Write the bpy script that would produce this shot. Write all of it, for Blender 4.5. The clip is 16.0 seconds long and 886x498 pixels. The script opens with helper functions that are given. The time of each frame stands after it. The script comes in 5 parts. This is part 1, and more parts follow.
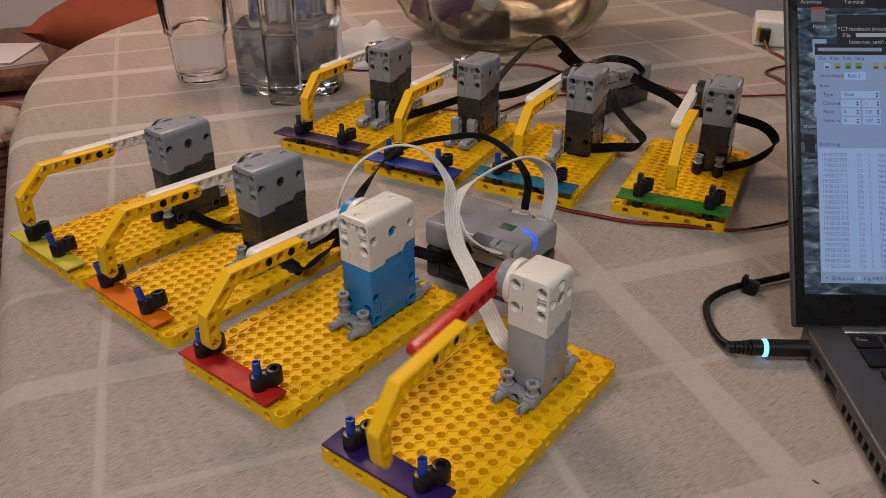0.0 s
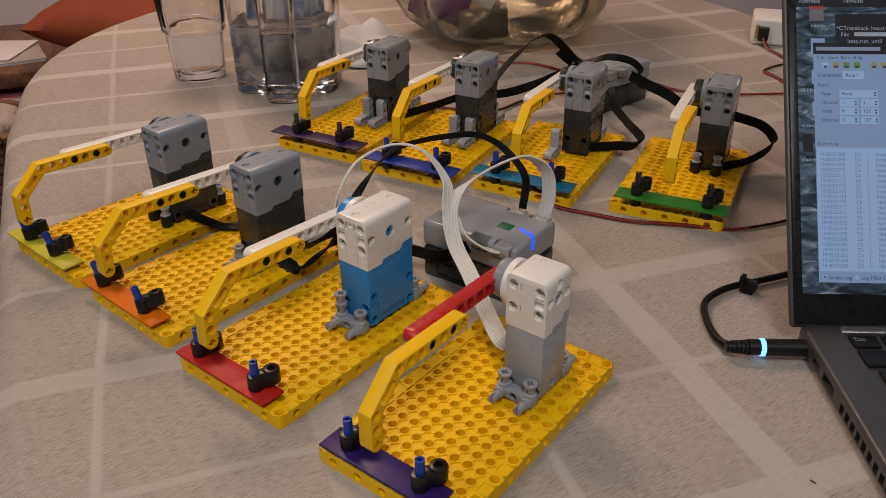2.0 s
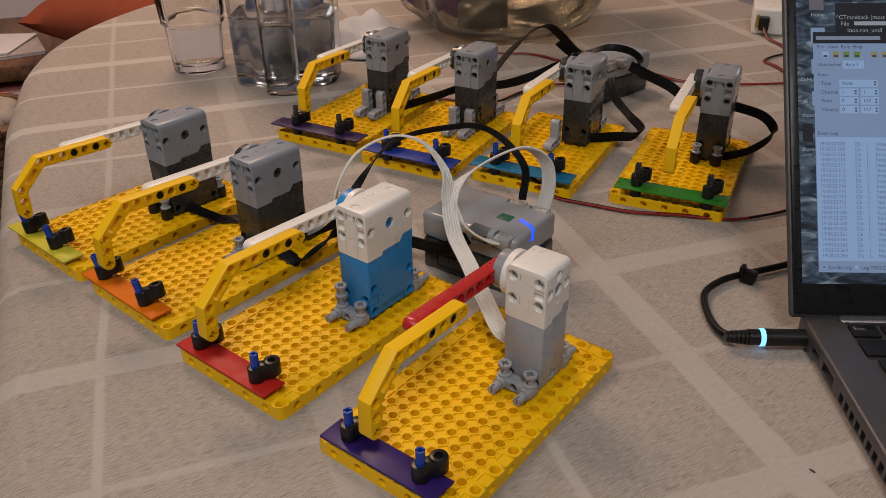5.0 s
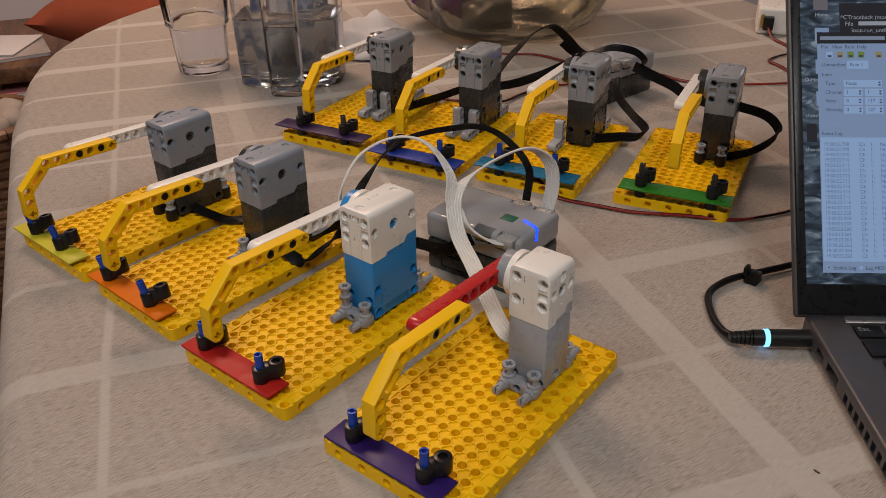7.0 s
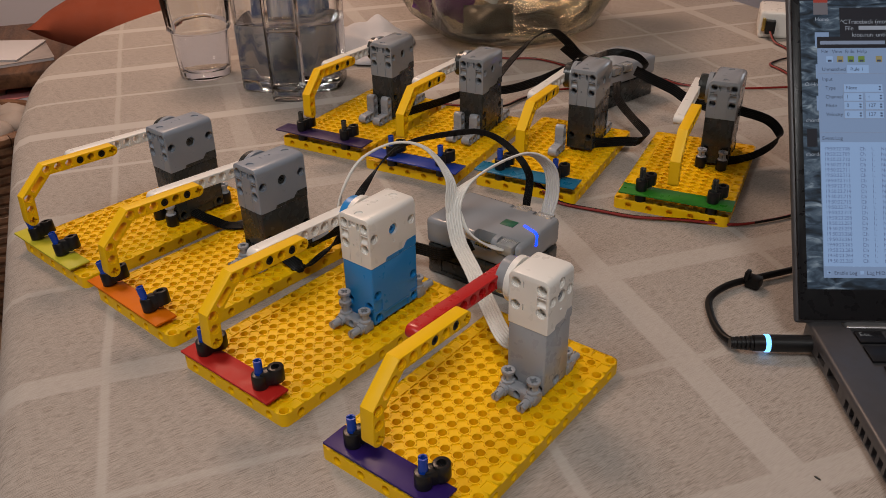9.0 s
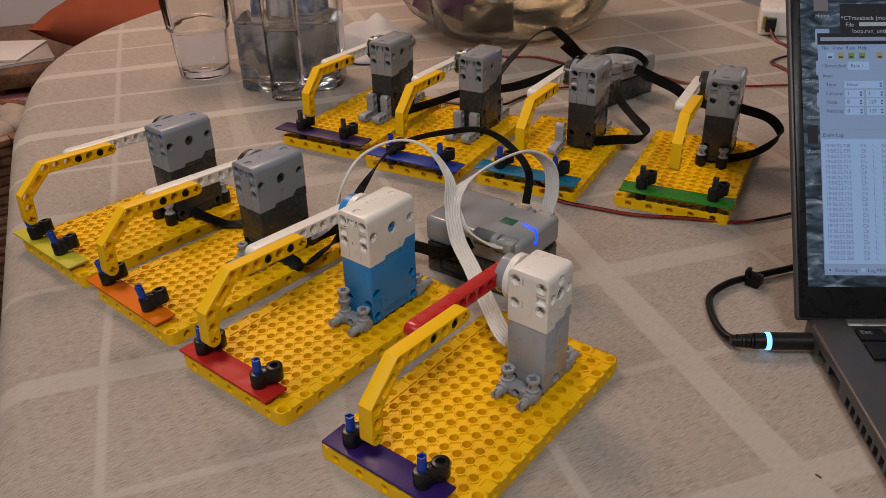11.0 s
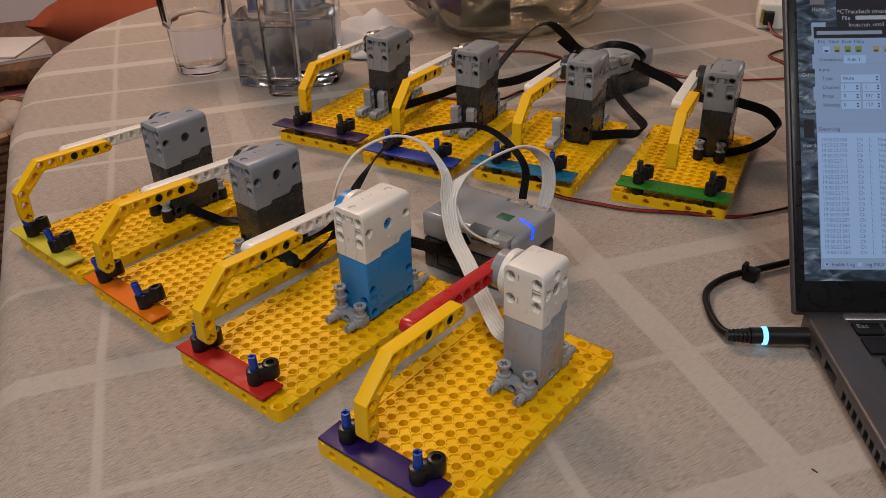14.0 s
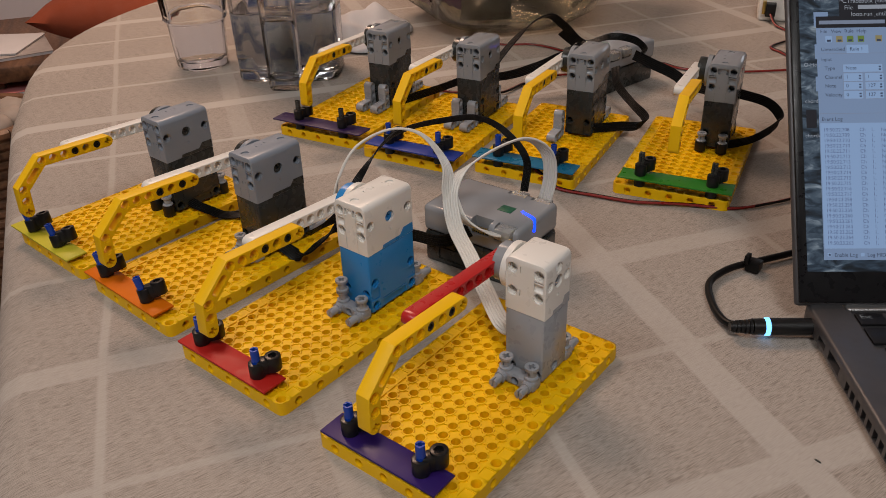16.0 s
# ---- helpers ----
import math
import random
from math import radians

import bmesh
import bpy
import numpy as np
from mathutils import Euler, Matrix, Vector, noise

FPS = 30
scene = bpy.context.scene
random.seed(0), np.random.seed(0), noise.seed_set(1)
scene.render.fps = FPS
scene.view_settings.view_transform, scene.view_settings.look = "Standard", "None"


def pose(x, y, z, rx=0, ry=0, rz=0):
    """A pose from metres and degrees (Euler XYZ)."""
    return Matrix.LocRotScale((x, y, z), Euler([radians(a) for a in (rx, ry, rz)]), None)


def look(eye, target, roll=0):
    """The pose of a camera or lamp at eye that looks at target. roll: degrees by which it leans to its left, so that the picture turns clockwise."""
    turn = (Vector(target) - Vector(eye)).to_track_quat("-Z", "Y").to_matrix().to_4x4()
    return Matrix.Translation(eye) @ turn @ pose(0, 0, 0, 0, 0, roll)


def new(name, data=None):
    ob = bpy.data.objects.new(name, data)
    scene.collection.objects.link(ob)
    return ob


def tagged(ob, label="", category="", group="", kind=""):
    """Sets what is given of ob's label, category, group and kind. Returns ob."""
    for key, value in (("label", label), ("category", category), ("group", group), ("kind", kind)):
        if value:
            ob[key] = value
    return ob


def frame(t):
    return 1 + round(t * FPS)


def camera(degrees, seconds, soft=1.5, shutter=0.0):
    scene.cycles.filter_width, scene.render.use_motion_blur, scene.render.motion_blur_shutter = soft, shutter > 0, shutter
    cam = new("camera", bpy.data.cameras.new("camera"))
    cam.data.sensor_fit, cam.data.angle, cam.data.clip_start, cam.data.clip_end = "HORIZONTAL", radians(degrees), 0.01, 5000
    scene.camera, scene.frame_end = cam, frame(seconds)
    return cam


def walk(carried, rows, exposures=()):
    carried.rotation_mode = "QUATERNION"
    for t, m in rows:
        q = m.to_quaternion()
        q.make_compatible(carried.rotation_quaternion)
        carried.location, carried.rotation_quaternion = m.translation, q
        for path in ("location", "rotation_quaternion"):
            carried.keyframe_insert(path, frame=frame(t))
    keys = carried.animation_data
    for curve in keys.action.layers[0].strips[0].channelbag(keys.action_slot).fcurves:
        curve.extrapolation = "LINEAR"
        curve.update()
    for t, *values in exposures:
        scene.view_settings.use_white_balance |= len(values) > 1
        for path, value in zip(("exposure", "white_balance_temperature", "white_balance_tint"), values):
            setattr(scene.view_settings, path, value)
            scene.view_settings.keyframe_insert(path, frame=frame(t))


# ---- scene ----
cam = camera(56.72, 16.0, soft=0.85, shutter=0.9)
walk(cam, [
    (0, pose(0.2408, -0.2049, 0.2957, 60.561, 0.455, 37.761)),
    (0.5, pose(0.2410, -0.2043, 0.2965, 60.545, 0.442, 37.735)),
    (1, pose(0.2408, -0.2041, 0.2975, 60.554, 0.413, 37.724)),
    (1.5, pose(0.2409, -0.2035, 0.2972, 60.523, 0.401, 37.719)),
    (2, pose(0.2404, -0.2037, 0.2963, 60.384, 0.380, 37.677)),
    (2.5, pose(0.2404, -0.2039, 0.2953, 60.297, 0.358, 37.639)),
    (3, pose(0.2407, -0.2031, 0.2950, 60.190, 0.453, 37.631)),
    (3.5, pose(0.2402, -0.2040, 0.2948, 60.089, 0.466, 37.613)),
    (4, pose(0.2411, -0.2034, 0.2956, 59.955, 0.507, 37.560)),
    (6.5, pose(0.2412, -0.2037, 0.2967, 59.781, 0.807, 37.795)),
    (7, pose(0.2418, -0.2036, 0.2970, 59.819, 0.840, 37.867)),
    (7.5, pose(0.2429, -0.2033, 0.2967, 59.944, 0.885, 37.903)),
    (8, pose(0.2429, -0.2028, 0.2972, 59.972, 0.907, 37.958)),
    (8.5, pose(0.2433, -0.2014, 0.2981, 60.022, 0.938, 37.979)),
    (9, pose(0.2429, -0.2013, 0.2978, 60.057, 1.033, 38.029)),
    (11.5, pose(0.2435, -0.1997, 0.2958, 60.020, 1.202, 38.025)),
    (12, pose(0.2437, -0.1999, 0.2956, 59.959, 1.200, 37.973)),
    (12.5, pose(0.2439, -0.1997, 0.2951, 59.932, 1.217, 37.971)),
    (13, pose(0.2447, -0.1978, 0.2960, 59.891, 1.287, 37.948)),
    (13.5, pose(0.2452, -0.1973, 0.2967, 59.797, 1.336, 37.918)),
    (14, pose(0.2448, -0.1977, 0.2964, 59.676, 1.405, 37.947)),
    (14.5, pose(0.2451, -0.1975, 0.2959, 59.534, 1.539, 37.896)),
    (15, pose(0.2447, -0.1976, 0.2948, 59.433, 1.619, 37.865)),
    (15.5, pose(0.2452, -0.1971, 0.2943, 59.410, 1.675, 37.889)),
    (16, pose(0.2449, -0.1977, 0.2945, 59.350, 1.724, 37.914)),
])

# ---------------------------------------------------------------- world and light
# table axes: a runs along the table, b across it
EA, EB = Vector((0.832, -0.555, 0)), Vector((0.555, 0.832, 0))
TURN = math.degrees(math.atan2(EA.y, EA.x))


def ab(a, b, z=0.0):
    return EA * a + EB * b + Vector((0, 0, z))


world = bpy.data.worlds.new("world")
scene.world = world
world.use_nodes = True
world.node_tree.nodes["Background"].inputs[0].default_value = (0.75, 0.82, 1.0, 1)
world.node_tree.nodes["Background"].inputs[1].default_value = 0.05
scene.view_settings.exposure = 0.0


def area_lamp(name, eye, target, size, power, colour):
    data = bpy.data.lights.new(name, "AREA")
    data.shape, data.size, data.energy, data.color = "DISK", size, power, colour
    ob = new(name, data)
    ob.matrix_world = look(eye, target)
    return ob


# unseen lamp on the eye's side, placed from how the arms' shadows fall
area_lamp("unseen_light", ab(0.10, -1.00, 1.36), ab(-0.30, 0.0, 0), 0.50, 6.2, (1.0, 0.985, 0.975))
# fill with no known source, added to brighten the motors' right faces
area_lamp("unseen_light", ab(0.95, -0.15, 1.40), ab(-0.10, 0.0, 0), 0.50, 11.5, (1.0, 0.985, 0.975))
# unseen warm lamp at the far left, strengthened to light bench and wall
area_lamp("unseen_light", ab(-1.45, -0.12, 1.60), ab(-1.50, 0.1, 0), 0.80, 25.5, (1.0, 0.66, 0.48))
# unseen cool fill, added on the far side; the wall there has no window
area_lamp("cool_fill_light", ab(-1.9, 3.05, 0.55), ab(-1.6, 0.3, 0), 1.1, 4.0, (0.80, 0.88, 1.0))


# ---------------------------------------------------------------- materials
def shader(name, colour, rough=0.4, metal=0.0, vary=0.12, scale=60.0, bump=0.0, bump_scale=400.0, coat=0.0, spec=0.5):
    m = bpy.data.materials.new(name)
    m.use_nodes = True
    nt = m.node_tree
    b = nt.nodes["Principled BSDF"]
    b.inputs["Roughness"].default_value, b.inputs["Metallic"].default_value = rough, metal
    b.inputs["Coat Weight"].default_value = coat
    b.inputs["Specular IOR Level"].default_value = spec
    tc = nt.nodes.new("ShaderNodeTexCoord")
    n1 = nt.nodes.new("ShaderNodeTexNoise")
    n1.inputs["Scale"].default_value, n1.inputs["Detail"].default_value = scale, 4
    nt.links.new(tc.outputs["Object"], n1.inputs["Vector"])
    mix = nt.nodes.new("ShaderNodeMix")
    mix.data_type = "RGBA"
    mix.inputs[6].default_value = tuple(c * (1 - vary) for c in colour) + (1,)
    mix.inputs[7].default_value = tuple(min(1, c * (1 + vary)) for c in colour) + (1,)
    nt.links.new(n1.outputs[0], mix.inputs[0])
    nt.links.new(mix.outputs[2], b.inputs["Base Color"])
    n2 = nt.nodes.new("ShaderNodeTexNoise")
    n2.inputs["Scale"].default_value, n2.inputs["Detail"].default_value = scale * 2.3, 5
    nt.links.new(tc.outputs["Object"], n2.inputs["Vector"])
    mr = nt.nodes.new("ShaderNodeMapRange")
    mr.inputs["From Min"].default_value, mr.inputs["From Max"].default_value = 0.3, 0.7
    mr.inputs["To Min"].default_value, mr.inputs["To Max"].default_value = max(0.02, rough - 0.08), min(1, rough + 0.10)
    nt.links.new(n2.outputs[0], mr.inputs["Value"])
    nt.links.new(mr.outputs[0], b.inputs["Roughness"])
    if bump:
        n3 = nt.nodes.new("ShaderNodeTexNoise")
        n3.inputs["Scale"].default_value, n3.inputs["Detail"].default_value = bump_scale, 3
        nt.links.new(tc.outputs["Object"], n3.inputs["Vector"])
        bp = nt.nodes.new("ShaderNodeBump")
        bp.inputs["Strength"].default_value, bp.inputs["Distance"].default_value = bump, 0.001
        nt.links.new(n3.outputs[0], bp.inputs["Height"])
        nt.links.new(bp.outputs[0], b.inputs["Normal"])
    return m


def glow(name, colour, strength):
    m = bpy.data.materials.new(name)
    m.use_nodes = True
    b = m.node_tree.nodes["Principled BSDF"]
    b.inputs["Base Color"].default_value = (*[c * 0.2 for c in colour], 1)
    b.inputs["Emission Color"].default_value = (*colour, 1)
    b.inputs["Emission Strength"].default_value = strength
    return m


def clear(name, colour, rough=0.02, ior=1.5):
    m = bpy.data.materials.new(name)
    m.use_nodes = True
    b = m.node_tree.nodes["Principled BSDF"]
    b.inputs["Base Color"].default_value = (*colour, 1)
    b.inputs["Roughness"].default_value, b.inputs["IOR"].default_value = rough, ior
    b.inputs["Transmission Weight"].default_value = 1.0
    return m


YELLOW = shader("yellow_plastic", (0.82, 0.470, 0.002), 0.42, vary=0.05, scale=40, spec=0.28)
WHITE = shader("white_plastic", (0.72, 0.69, 0.64), 0.32, vary=0.03)
RED = shader("red_plastic", (0.42, 0.012, 0.012), 0.30, vary=0.08)
REDKEY = shader("red_key_plastic", (0.40, 0.013, 0.009), 0.46, vary=0.08, spec=0.3)
MIDGREY = shader("stone_grey_plastic", (0.25, 0.262, 0.278), 0.15, vary=0.05)
LIGHTGREY = shader("light_grey_plastic", (0.295, 0.31, 0.335), 0.30, vary=0.05)
BLUEGREY = shader("blue_grey_plastic", (0.22, 0.245, 0.285), 0.35, vary=0.05)
DARKGREY = shader("dark_grey_plastic", (0.028, 0.030, 0.028), 0.26, vary=0.10)
BLACK = shader("black_plastic", (0.007, 0.007, 0.0075), 0.36, vary=0.2, spec=0.4)
BLUEPIN = shader("blue_plastic", (0.004, 0.045, 0.34), 0.30, vary=0.08)
AZURE = shader("azure_plastic", (0.016, 0.20, 0.50), 0.34, vary=0.05)
PURPLE = shader("purple_plastic", (0.024, 0.008, 0.10), 0.40, vary=0.15, spec=0.3)
VIOLET = shader("dark_violet_plastic", (0.026, 0.010, 0.060), 0.40, vary=0.15)
ORANGE = shader("orange_plastic", (0.60, 0.135, 0.002), 0.50, vary=0.08, spec=0.15)
LIME = shader("lime_yellow_plastic", (0.48, 0.42, 0.024), 0.46, vary=0.08, spec=0.3)
GREEN = shader("green_plastic", (0.020, 0.16, 0.012), 0.32, vary=0.08)
COBALT = shader("cobalt_plastic", (0.006, 0.030, 0.24), 0.40, vary=0.1)
TEAL = shader("teal_plastic", (0.008, 0.13, 0.24), 0.30, vary=0.1)
CLEAR = clear("clear_plastic", (0.90, 0.89, 0.87), 0.20, 1.35)
CLEAR.node_tree.nodes["Principled BSDF"].inputs["Transmission Weight"].default_value = 0.72
GLASS = clear("drinking_glass", (0.99, 0.995, 0.99), 0.0, 1.45)
SMOKED = clear("smoked_glass", (0.68, 0.65, 0.53), 0.02, 1.5)
WATER = clear("water", (0.99, 0.995, 0.99), 0.0, 1.33)
LED = glow("blue_led", (0.0015, 0.030, 1.0), 4.0)
RINGLED = glow("ring_led", (0.16, 0.48, 1.0), 2.4)
CABLEBLACK = shader("black_cable_rubber", (0.004, 0.004, 0.004), 0.42, vary=0.2, spec=0.22)
CABLEWHITE = shader("white_cable_rubber", (0.62, 0.60, 0.56), 0.38, vary=0.04)
REDWIRE = shader("red_wire", (0.20, 0.008, 0.006), 0.35)
ALU = shader("grey_aluminium", (0.092, 0.090, 0.094), 0.42, metal=0.6, vary=0.05, bump=0.05, bump_scale=3000)
KEYBLACK = shader("black_keycap", (0.007, 0.007, 0.008), 0.45, vary=0.1, spec=0.3, bump=0.05, bump_scale=3000)
BEZEL = shader("black_bezel", (0.007, 0.007, 0.008), 0.30, vary=0.1, spec=0.2)
WALLPAINT = shader("pale_wall_paint", (0.66, 0.64, 0.68), 0.8, vary=0.03, scale=5, bump=0.15, bump_scale=120)
CEILPAINT = shader("white_ceiling_paint", (0.78, 0.76, 0.72), 0.8, vary=0.03, scale=5)
TERRACOTTA = shader("terracotta_cloth", (0.25, 0.052, 0.020), 0.85, vary=0.18, scale=14, bump=0.6, bump_scale=900)
WICKER = shader("striped_cloth", (0.30, 0.24, 0.17), 0.8, vary=0.25, scale=20, bump=0.5, bump_scale=300)
PAPER = shader("white_paper", (0.70, 0.70, 0.72), 0.6, vary=0.06, scale=20)
PAPERPINK = shader("pink_paper", (0.55, 0.20, 0.20), 0.6, vary=0.1, scale=20)
NAPKIN = shader("white_tissue", (0.52, 0.52, 0.54), 0.9, vary=0.04, scale=50, bump=0.5, bump_scale=700)
PURPLEPACK = shader("purple_packet", (0.14, 0.022, 0.17), 0.35, vary=0.2, scale=30)
YELLOWPACK = shader("yellow_packet", (0.55, 0.32, 0.02), 0.35, vary=0.2, scale=30)
DARKPACK = shader("dark_packet", (0.04, 0.04, 0.035), 0.4, vary=0.3, scale=30)
BLUEPACK = shader("blue_packet", (0.20, 0.27, 0.42), 0.4, vary=0.9, scale=45)
ramp = BLUEPACK.node_tree.nodes.new("ShaderNodeValToRGB")
spots = BLUEPACK.node_tree.nodes.new("ShaderNodeTexNoise")
spots.inputs["Scale"].default_value, spots.inputs["Detail"].default_value = 4.5, 4
for at, c in ((0.40, (0.09, 0.14, 0.30, 1)), (0.50, (0.34, 0.38, 0.46, 1)), (0.56, (0.60, 0.60, 0.62, 1))):
    el = ramp.color_ramp.elements.new(at)
    el.color = c
ramp.color_ramp.elements[0].color, ramp.color_ramp.elements[-1].color = (0.02, 0.05, 0.18, 1), (0.62, 0.61, 0.60, 1)
BLUEPACK.node_tree.links.new(spots.outputs[0], ramp.inputs[0])
BLUEPACK.node_tree.links.new(ramp.outputs[0], BLUEPACK.node_tree.nodes["Principled BSDF"].inputs["Base Color"])
COPPER = shader("brass_contact", (0.5, 0.35, 0.1), 0.3, metal=0.9)
# near-black colour that stands in for the shade inside slots and ports
SLOTDARK = shader("dark_slot", (0.006, 0.006, 0.006), 0.8)


def wood(name, dark, light, rough=0.45, scale=3.0):
    m = shader(name, light, rough, bump=0.15, bump_scale=200)
    nt = m.node_tree
    b = nt.nodes["Principled BSDF"]
    tc = nt.nodes.new("ShaderNodeTexCoord")
    mp = nt.nodes.new("ShaderNodeMapping")
    mp.inputs["Scale"].default_value = (scale, scale * 9, scale * 9)
    nz = nt.nodes.new("ShaderNodeTexNoise")
    nz.inputs["Scale"].default_value, nz.inputs["Detail"].default_value, nz.inputs["Distortion"].default_value = 1.5, 8, 0.8
    rp = nt.nodes.new("ShaderNodeValToRGB")
    rp.color_ramp.elements[0].position, rp.color_ramp.elements[0].color = 0.32, (*dark, 1)
    rp.color_ramp.elements[1].position, rp.color_ramp.elements[1].color = 0.68, (*light, 1)
    nt.links.new(tc.outputs["Object"], mp.inputs[0])
    nt.links.new(mp.outputs[0], nz.inputs["Vector"])
    nt.links.new(nz.outputs[0], rp.inputs[0])
    nt.links.new(rp.outputs[0], b.inputs["Base Color"])
    return m


WOOD = wood("brown_wood", (0.06, 0.028, 0.014), (0.20, 0.10, 0.05))
FLOORWOOD = wood("floor_wood", (0.09, 0.05, 0.03), (0.22, 0.13, 0.08), scale=1.5)


def cloth_material():
    """Beige woven cloth; x and y of the object run along and across the table. Pale bands cross at about 20 cm, thin ones between."""
    m = bpy.data.materials.new("beige_tablecloth")
    m.use_nodes = True
    nt = m.node_tree
    b = nt.nodes["Principled BSDF"]
    b.inputs["Roughness"].default_value = 0.75
    b.inputs["Sheen Weight"].default_value = 0.0
    b.inputs["Specular IOR Level"].default_value = 0.3
    tc = nt.nodes.new("ShaderNodeTexCoord")
    sep = nt.nodes.new("ShaderNodeSeparateXYZ")
    wob = nt.nodes.new("ShaderNodeTexNoise")
    wob.inputs["Scale"].default_value = 9
    nt.links.new(tc.outputs["Object"], wob.inputs["Vector"])
    sc = nt.nodes.new("ShaderNodeVectorMath")
    sc.operation = "MULTIPLY_ADD"
    sc.inputs[1].default_value = (0.006, 0.006, 0)
    nt.links.new(wob.outputs["Color"], sc.inputs[0])
    nt.links.new(tc.outputs["Object"], sc.inputs[2])
    nt.links.new(sc.outputs[0], sep.inputs[0])

    def math_node(op, a, c=None, d=None):
        n = nt.nodes.new("ShaderNodeMath")
        n.operation = op
        for i, v in enumerate((a, c, d)):
            if v is None:
                continue
            if isinstance(v, (int, float)):
                n.inputs[i].default_value = v
            else:
                nt.links.new(v, n.inputs[i])
        return n.outputs[0]

    def band(coord, centre, half, soft=0.0009):
        dist = math_node("ABSOLUTE", math_node("SUBTRACT", coord, centre))
        mr = nt.nodes.new("ShaderNodeMapRange")
        mr.inputs["From Min"].default_value, mr.inputs["From Max"].default_value = half - soft, half + soft
        mr.inputs["To Min"].default_value, mr.inputs["To Max"].default_value = 1.0, 0.0
        nt.links.new(dist, mr.inputs["Value"])
        return mr.outputs[0]

    total = None
    wide_a = (-1.09, -0.902, -0.719, -0.521, -0.325, -0.107, 0.093, 0.300, 0.51, 0.72)
    wide_b = (-0.105, 0.012, 0.216, 0.45, 0.67)
    # far bands are painted paler, where the view grazes the cloth
    near = lambda c: 1.35 if c < -0.45 else 0.72
    bands = [(sep.outputs[0], c + 0.003, 0.0090, near(c)) for c in wide_a]
    bands += [(sep.outputs[0], (p + q) / 2 + 0.003, 0.003, 0.95 * near(p)) for p, q in zip(wide_a, wide_a[1:])]
    bands += [(sep.outputs[1], c + 0.003, h, w) for c, h, w in zip(wide_b, (0.0026, 0.009, 0.0095, 0.005, 0.008), (0.85, 0.5, 0.8, 0.8, 1.0))]
    bands += [(sep.outputs[1], c, 0.003, 0.8) for c in (0.116, 0.34, 0.56)]
    for coord, c, half, weight in bands:
        v = math_node("MULTIPLY", band(coord, c, half), weight)
        total = v if total is None else math_node("MAXIMUM", total, v)
    # slubs of the weave, a little askew to the stripes
    skew = nt.nodes.new("ShaderNodeMapping")
    skew.inputs["Rotation"].default_value = (0, 0, radians(-14))
    nt.links.new(tc.outputs["Object"], skew.inputs[0])

    def streak(scale, detail):
        mp = nt.nodes.new("ShaderNodeMapping")
        mp.inputs["Scale"].default_value = scale
        nz = nt.nodes.new("ShaderNodeTexNoise")
        nz.inputs["Scale"].default_value, nz.inputs["Detail"].default_value = 1.0, detail
        nt.links.new(skew.outputs[0], mp.inputs[0])
        nt.links.new(mp.outputs[0], nz.inputs["Vector"])
        return nz.outputs[0]
    s1, s2, s3 = streak((2900, 230, 90), 4), streak((600, 3400, 90), 2), streak((5, 5, 5), 3)
    grain = math_node("ADD", math_node("MULTIPLY", s1, 0.75), math_node("MULTIPLY", s2, 0.25))
    rp = nt.nodes.new("ShaderNodeValToRGB")
    rp.color_ramp.elements[0].position, rp.color_ramp.elements[0].color = 0.36, (0.250, 0.216, 0.185, 1)
    rp.color_ramp.elements[1].position, rp.color_ramp.elements[1].color = 0.58, (0.395, 0.345, 0.302, 1)
    nt.links.new(grain, rp.inputs[0])
    big = nt.nodes.new("ShaderNodeMix")
    big.data_type, big.blend_type = "RGBA", "MULTIPLY"
    big.inputs[0].default_value = 1.0
    mr = nt.nodes.new("ShaderNodeMapRange")
    mr.inputs["From Min"].default_value, mr.inputs["From Max"].default_value = 0.3, 0.7
    mr.inputs["To Min"].default_value, mr.inputs["To Max"].default_value = 0.92, 1.06
    nt.links.new(s3, mr.inputs["Value"])
    nt.links.new(rp.outputs[0], big.inputs[6])
    nt.links.new(mr.outputs[0], big.inputs[7])
    mix = nt.nodes.new("ShaderNodeMix")
    mix.data_type = "RGBA"
    mix.inputs[7].default_value = (0.445, 0.405, 0.365, 1)
    nt.links.new(math_node("MULTIPLY", total, 0.72), mix.inputs[0])
    slub = nt.nodes.new("ShaderNodeMapRange")
    slub.inputs["From Min"].default_value, slub.inputs["From Max"].default_value = 0.535, 0.64
    slub.inputs["To Max"].default_value = 0.5
    nt.links.new(streak((2500, 95, 90), 3), slub.inputs["Value"])
    thread = nt.nodes.new("ShaderNodeMix")
    thread.data_type = "RGBA"
    thread.inputs[7].default_value = (0.110, 0.085, 0.065, 1)
    nt.links.new(slub.outputs[0], thread.inputs[0])
    nt.links.new(big.outputs[2], thread.inputs[6])
    nt.links.new(thread.outputs[2], mix.inputs[6])
    nt.links.new(mix.outputs[2], b.inputs["Base Color"])
    bp = nt.nodes.new("ShaderNodeBump")
    bp.inputs["Strength"].default_value, bp.inputs["Distance"].default_value = 0.25, 0.0005
    nt.links.new(grain, bp.inputs["Height"])
    nt.links.new(bp.outputs[0], b.inputs["Normal"])
    return m


CLOTH = cloth_material()


# ---------------------------------------------------------------- mesh helpers
def finish(bm, name, smooth=35):
    bmesh.ops.recalc_face_normals(bm, faces=bm.faces)
    if bm.calc_volume(signed=True) < 0 and all(e.is_manifold for e in bm.edges):
        bmesh.ops.reverse_faces(bm, faces=bm.faces)
    me = bpy.data.meshes.new(name)
    bm.to_mesh(me)
    bm.free()
    if smooth:
        for f in me.polygons:
            f.use_smooth = True
        me.set_sharp_from_angle(angle=radians(smooth))
    return me


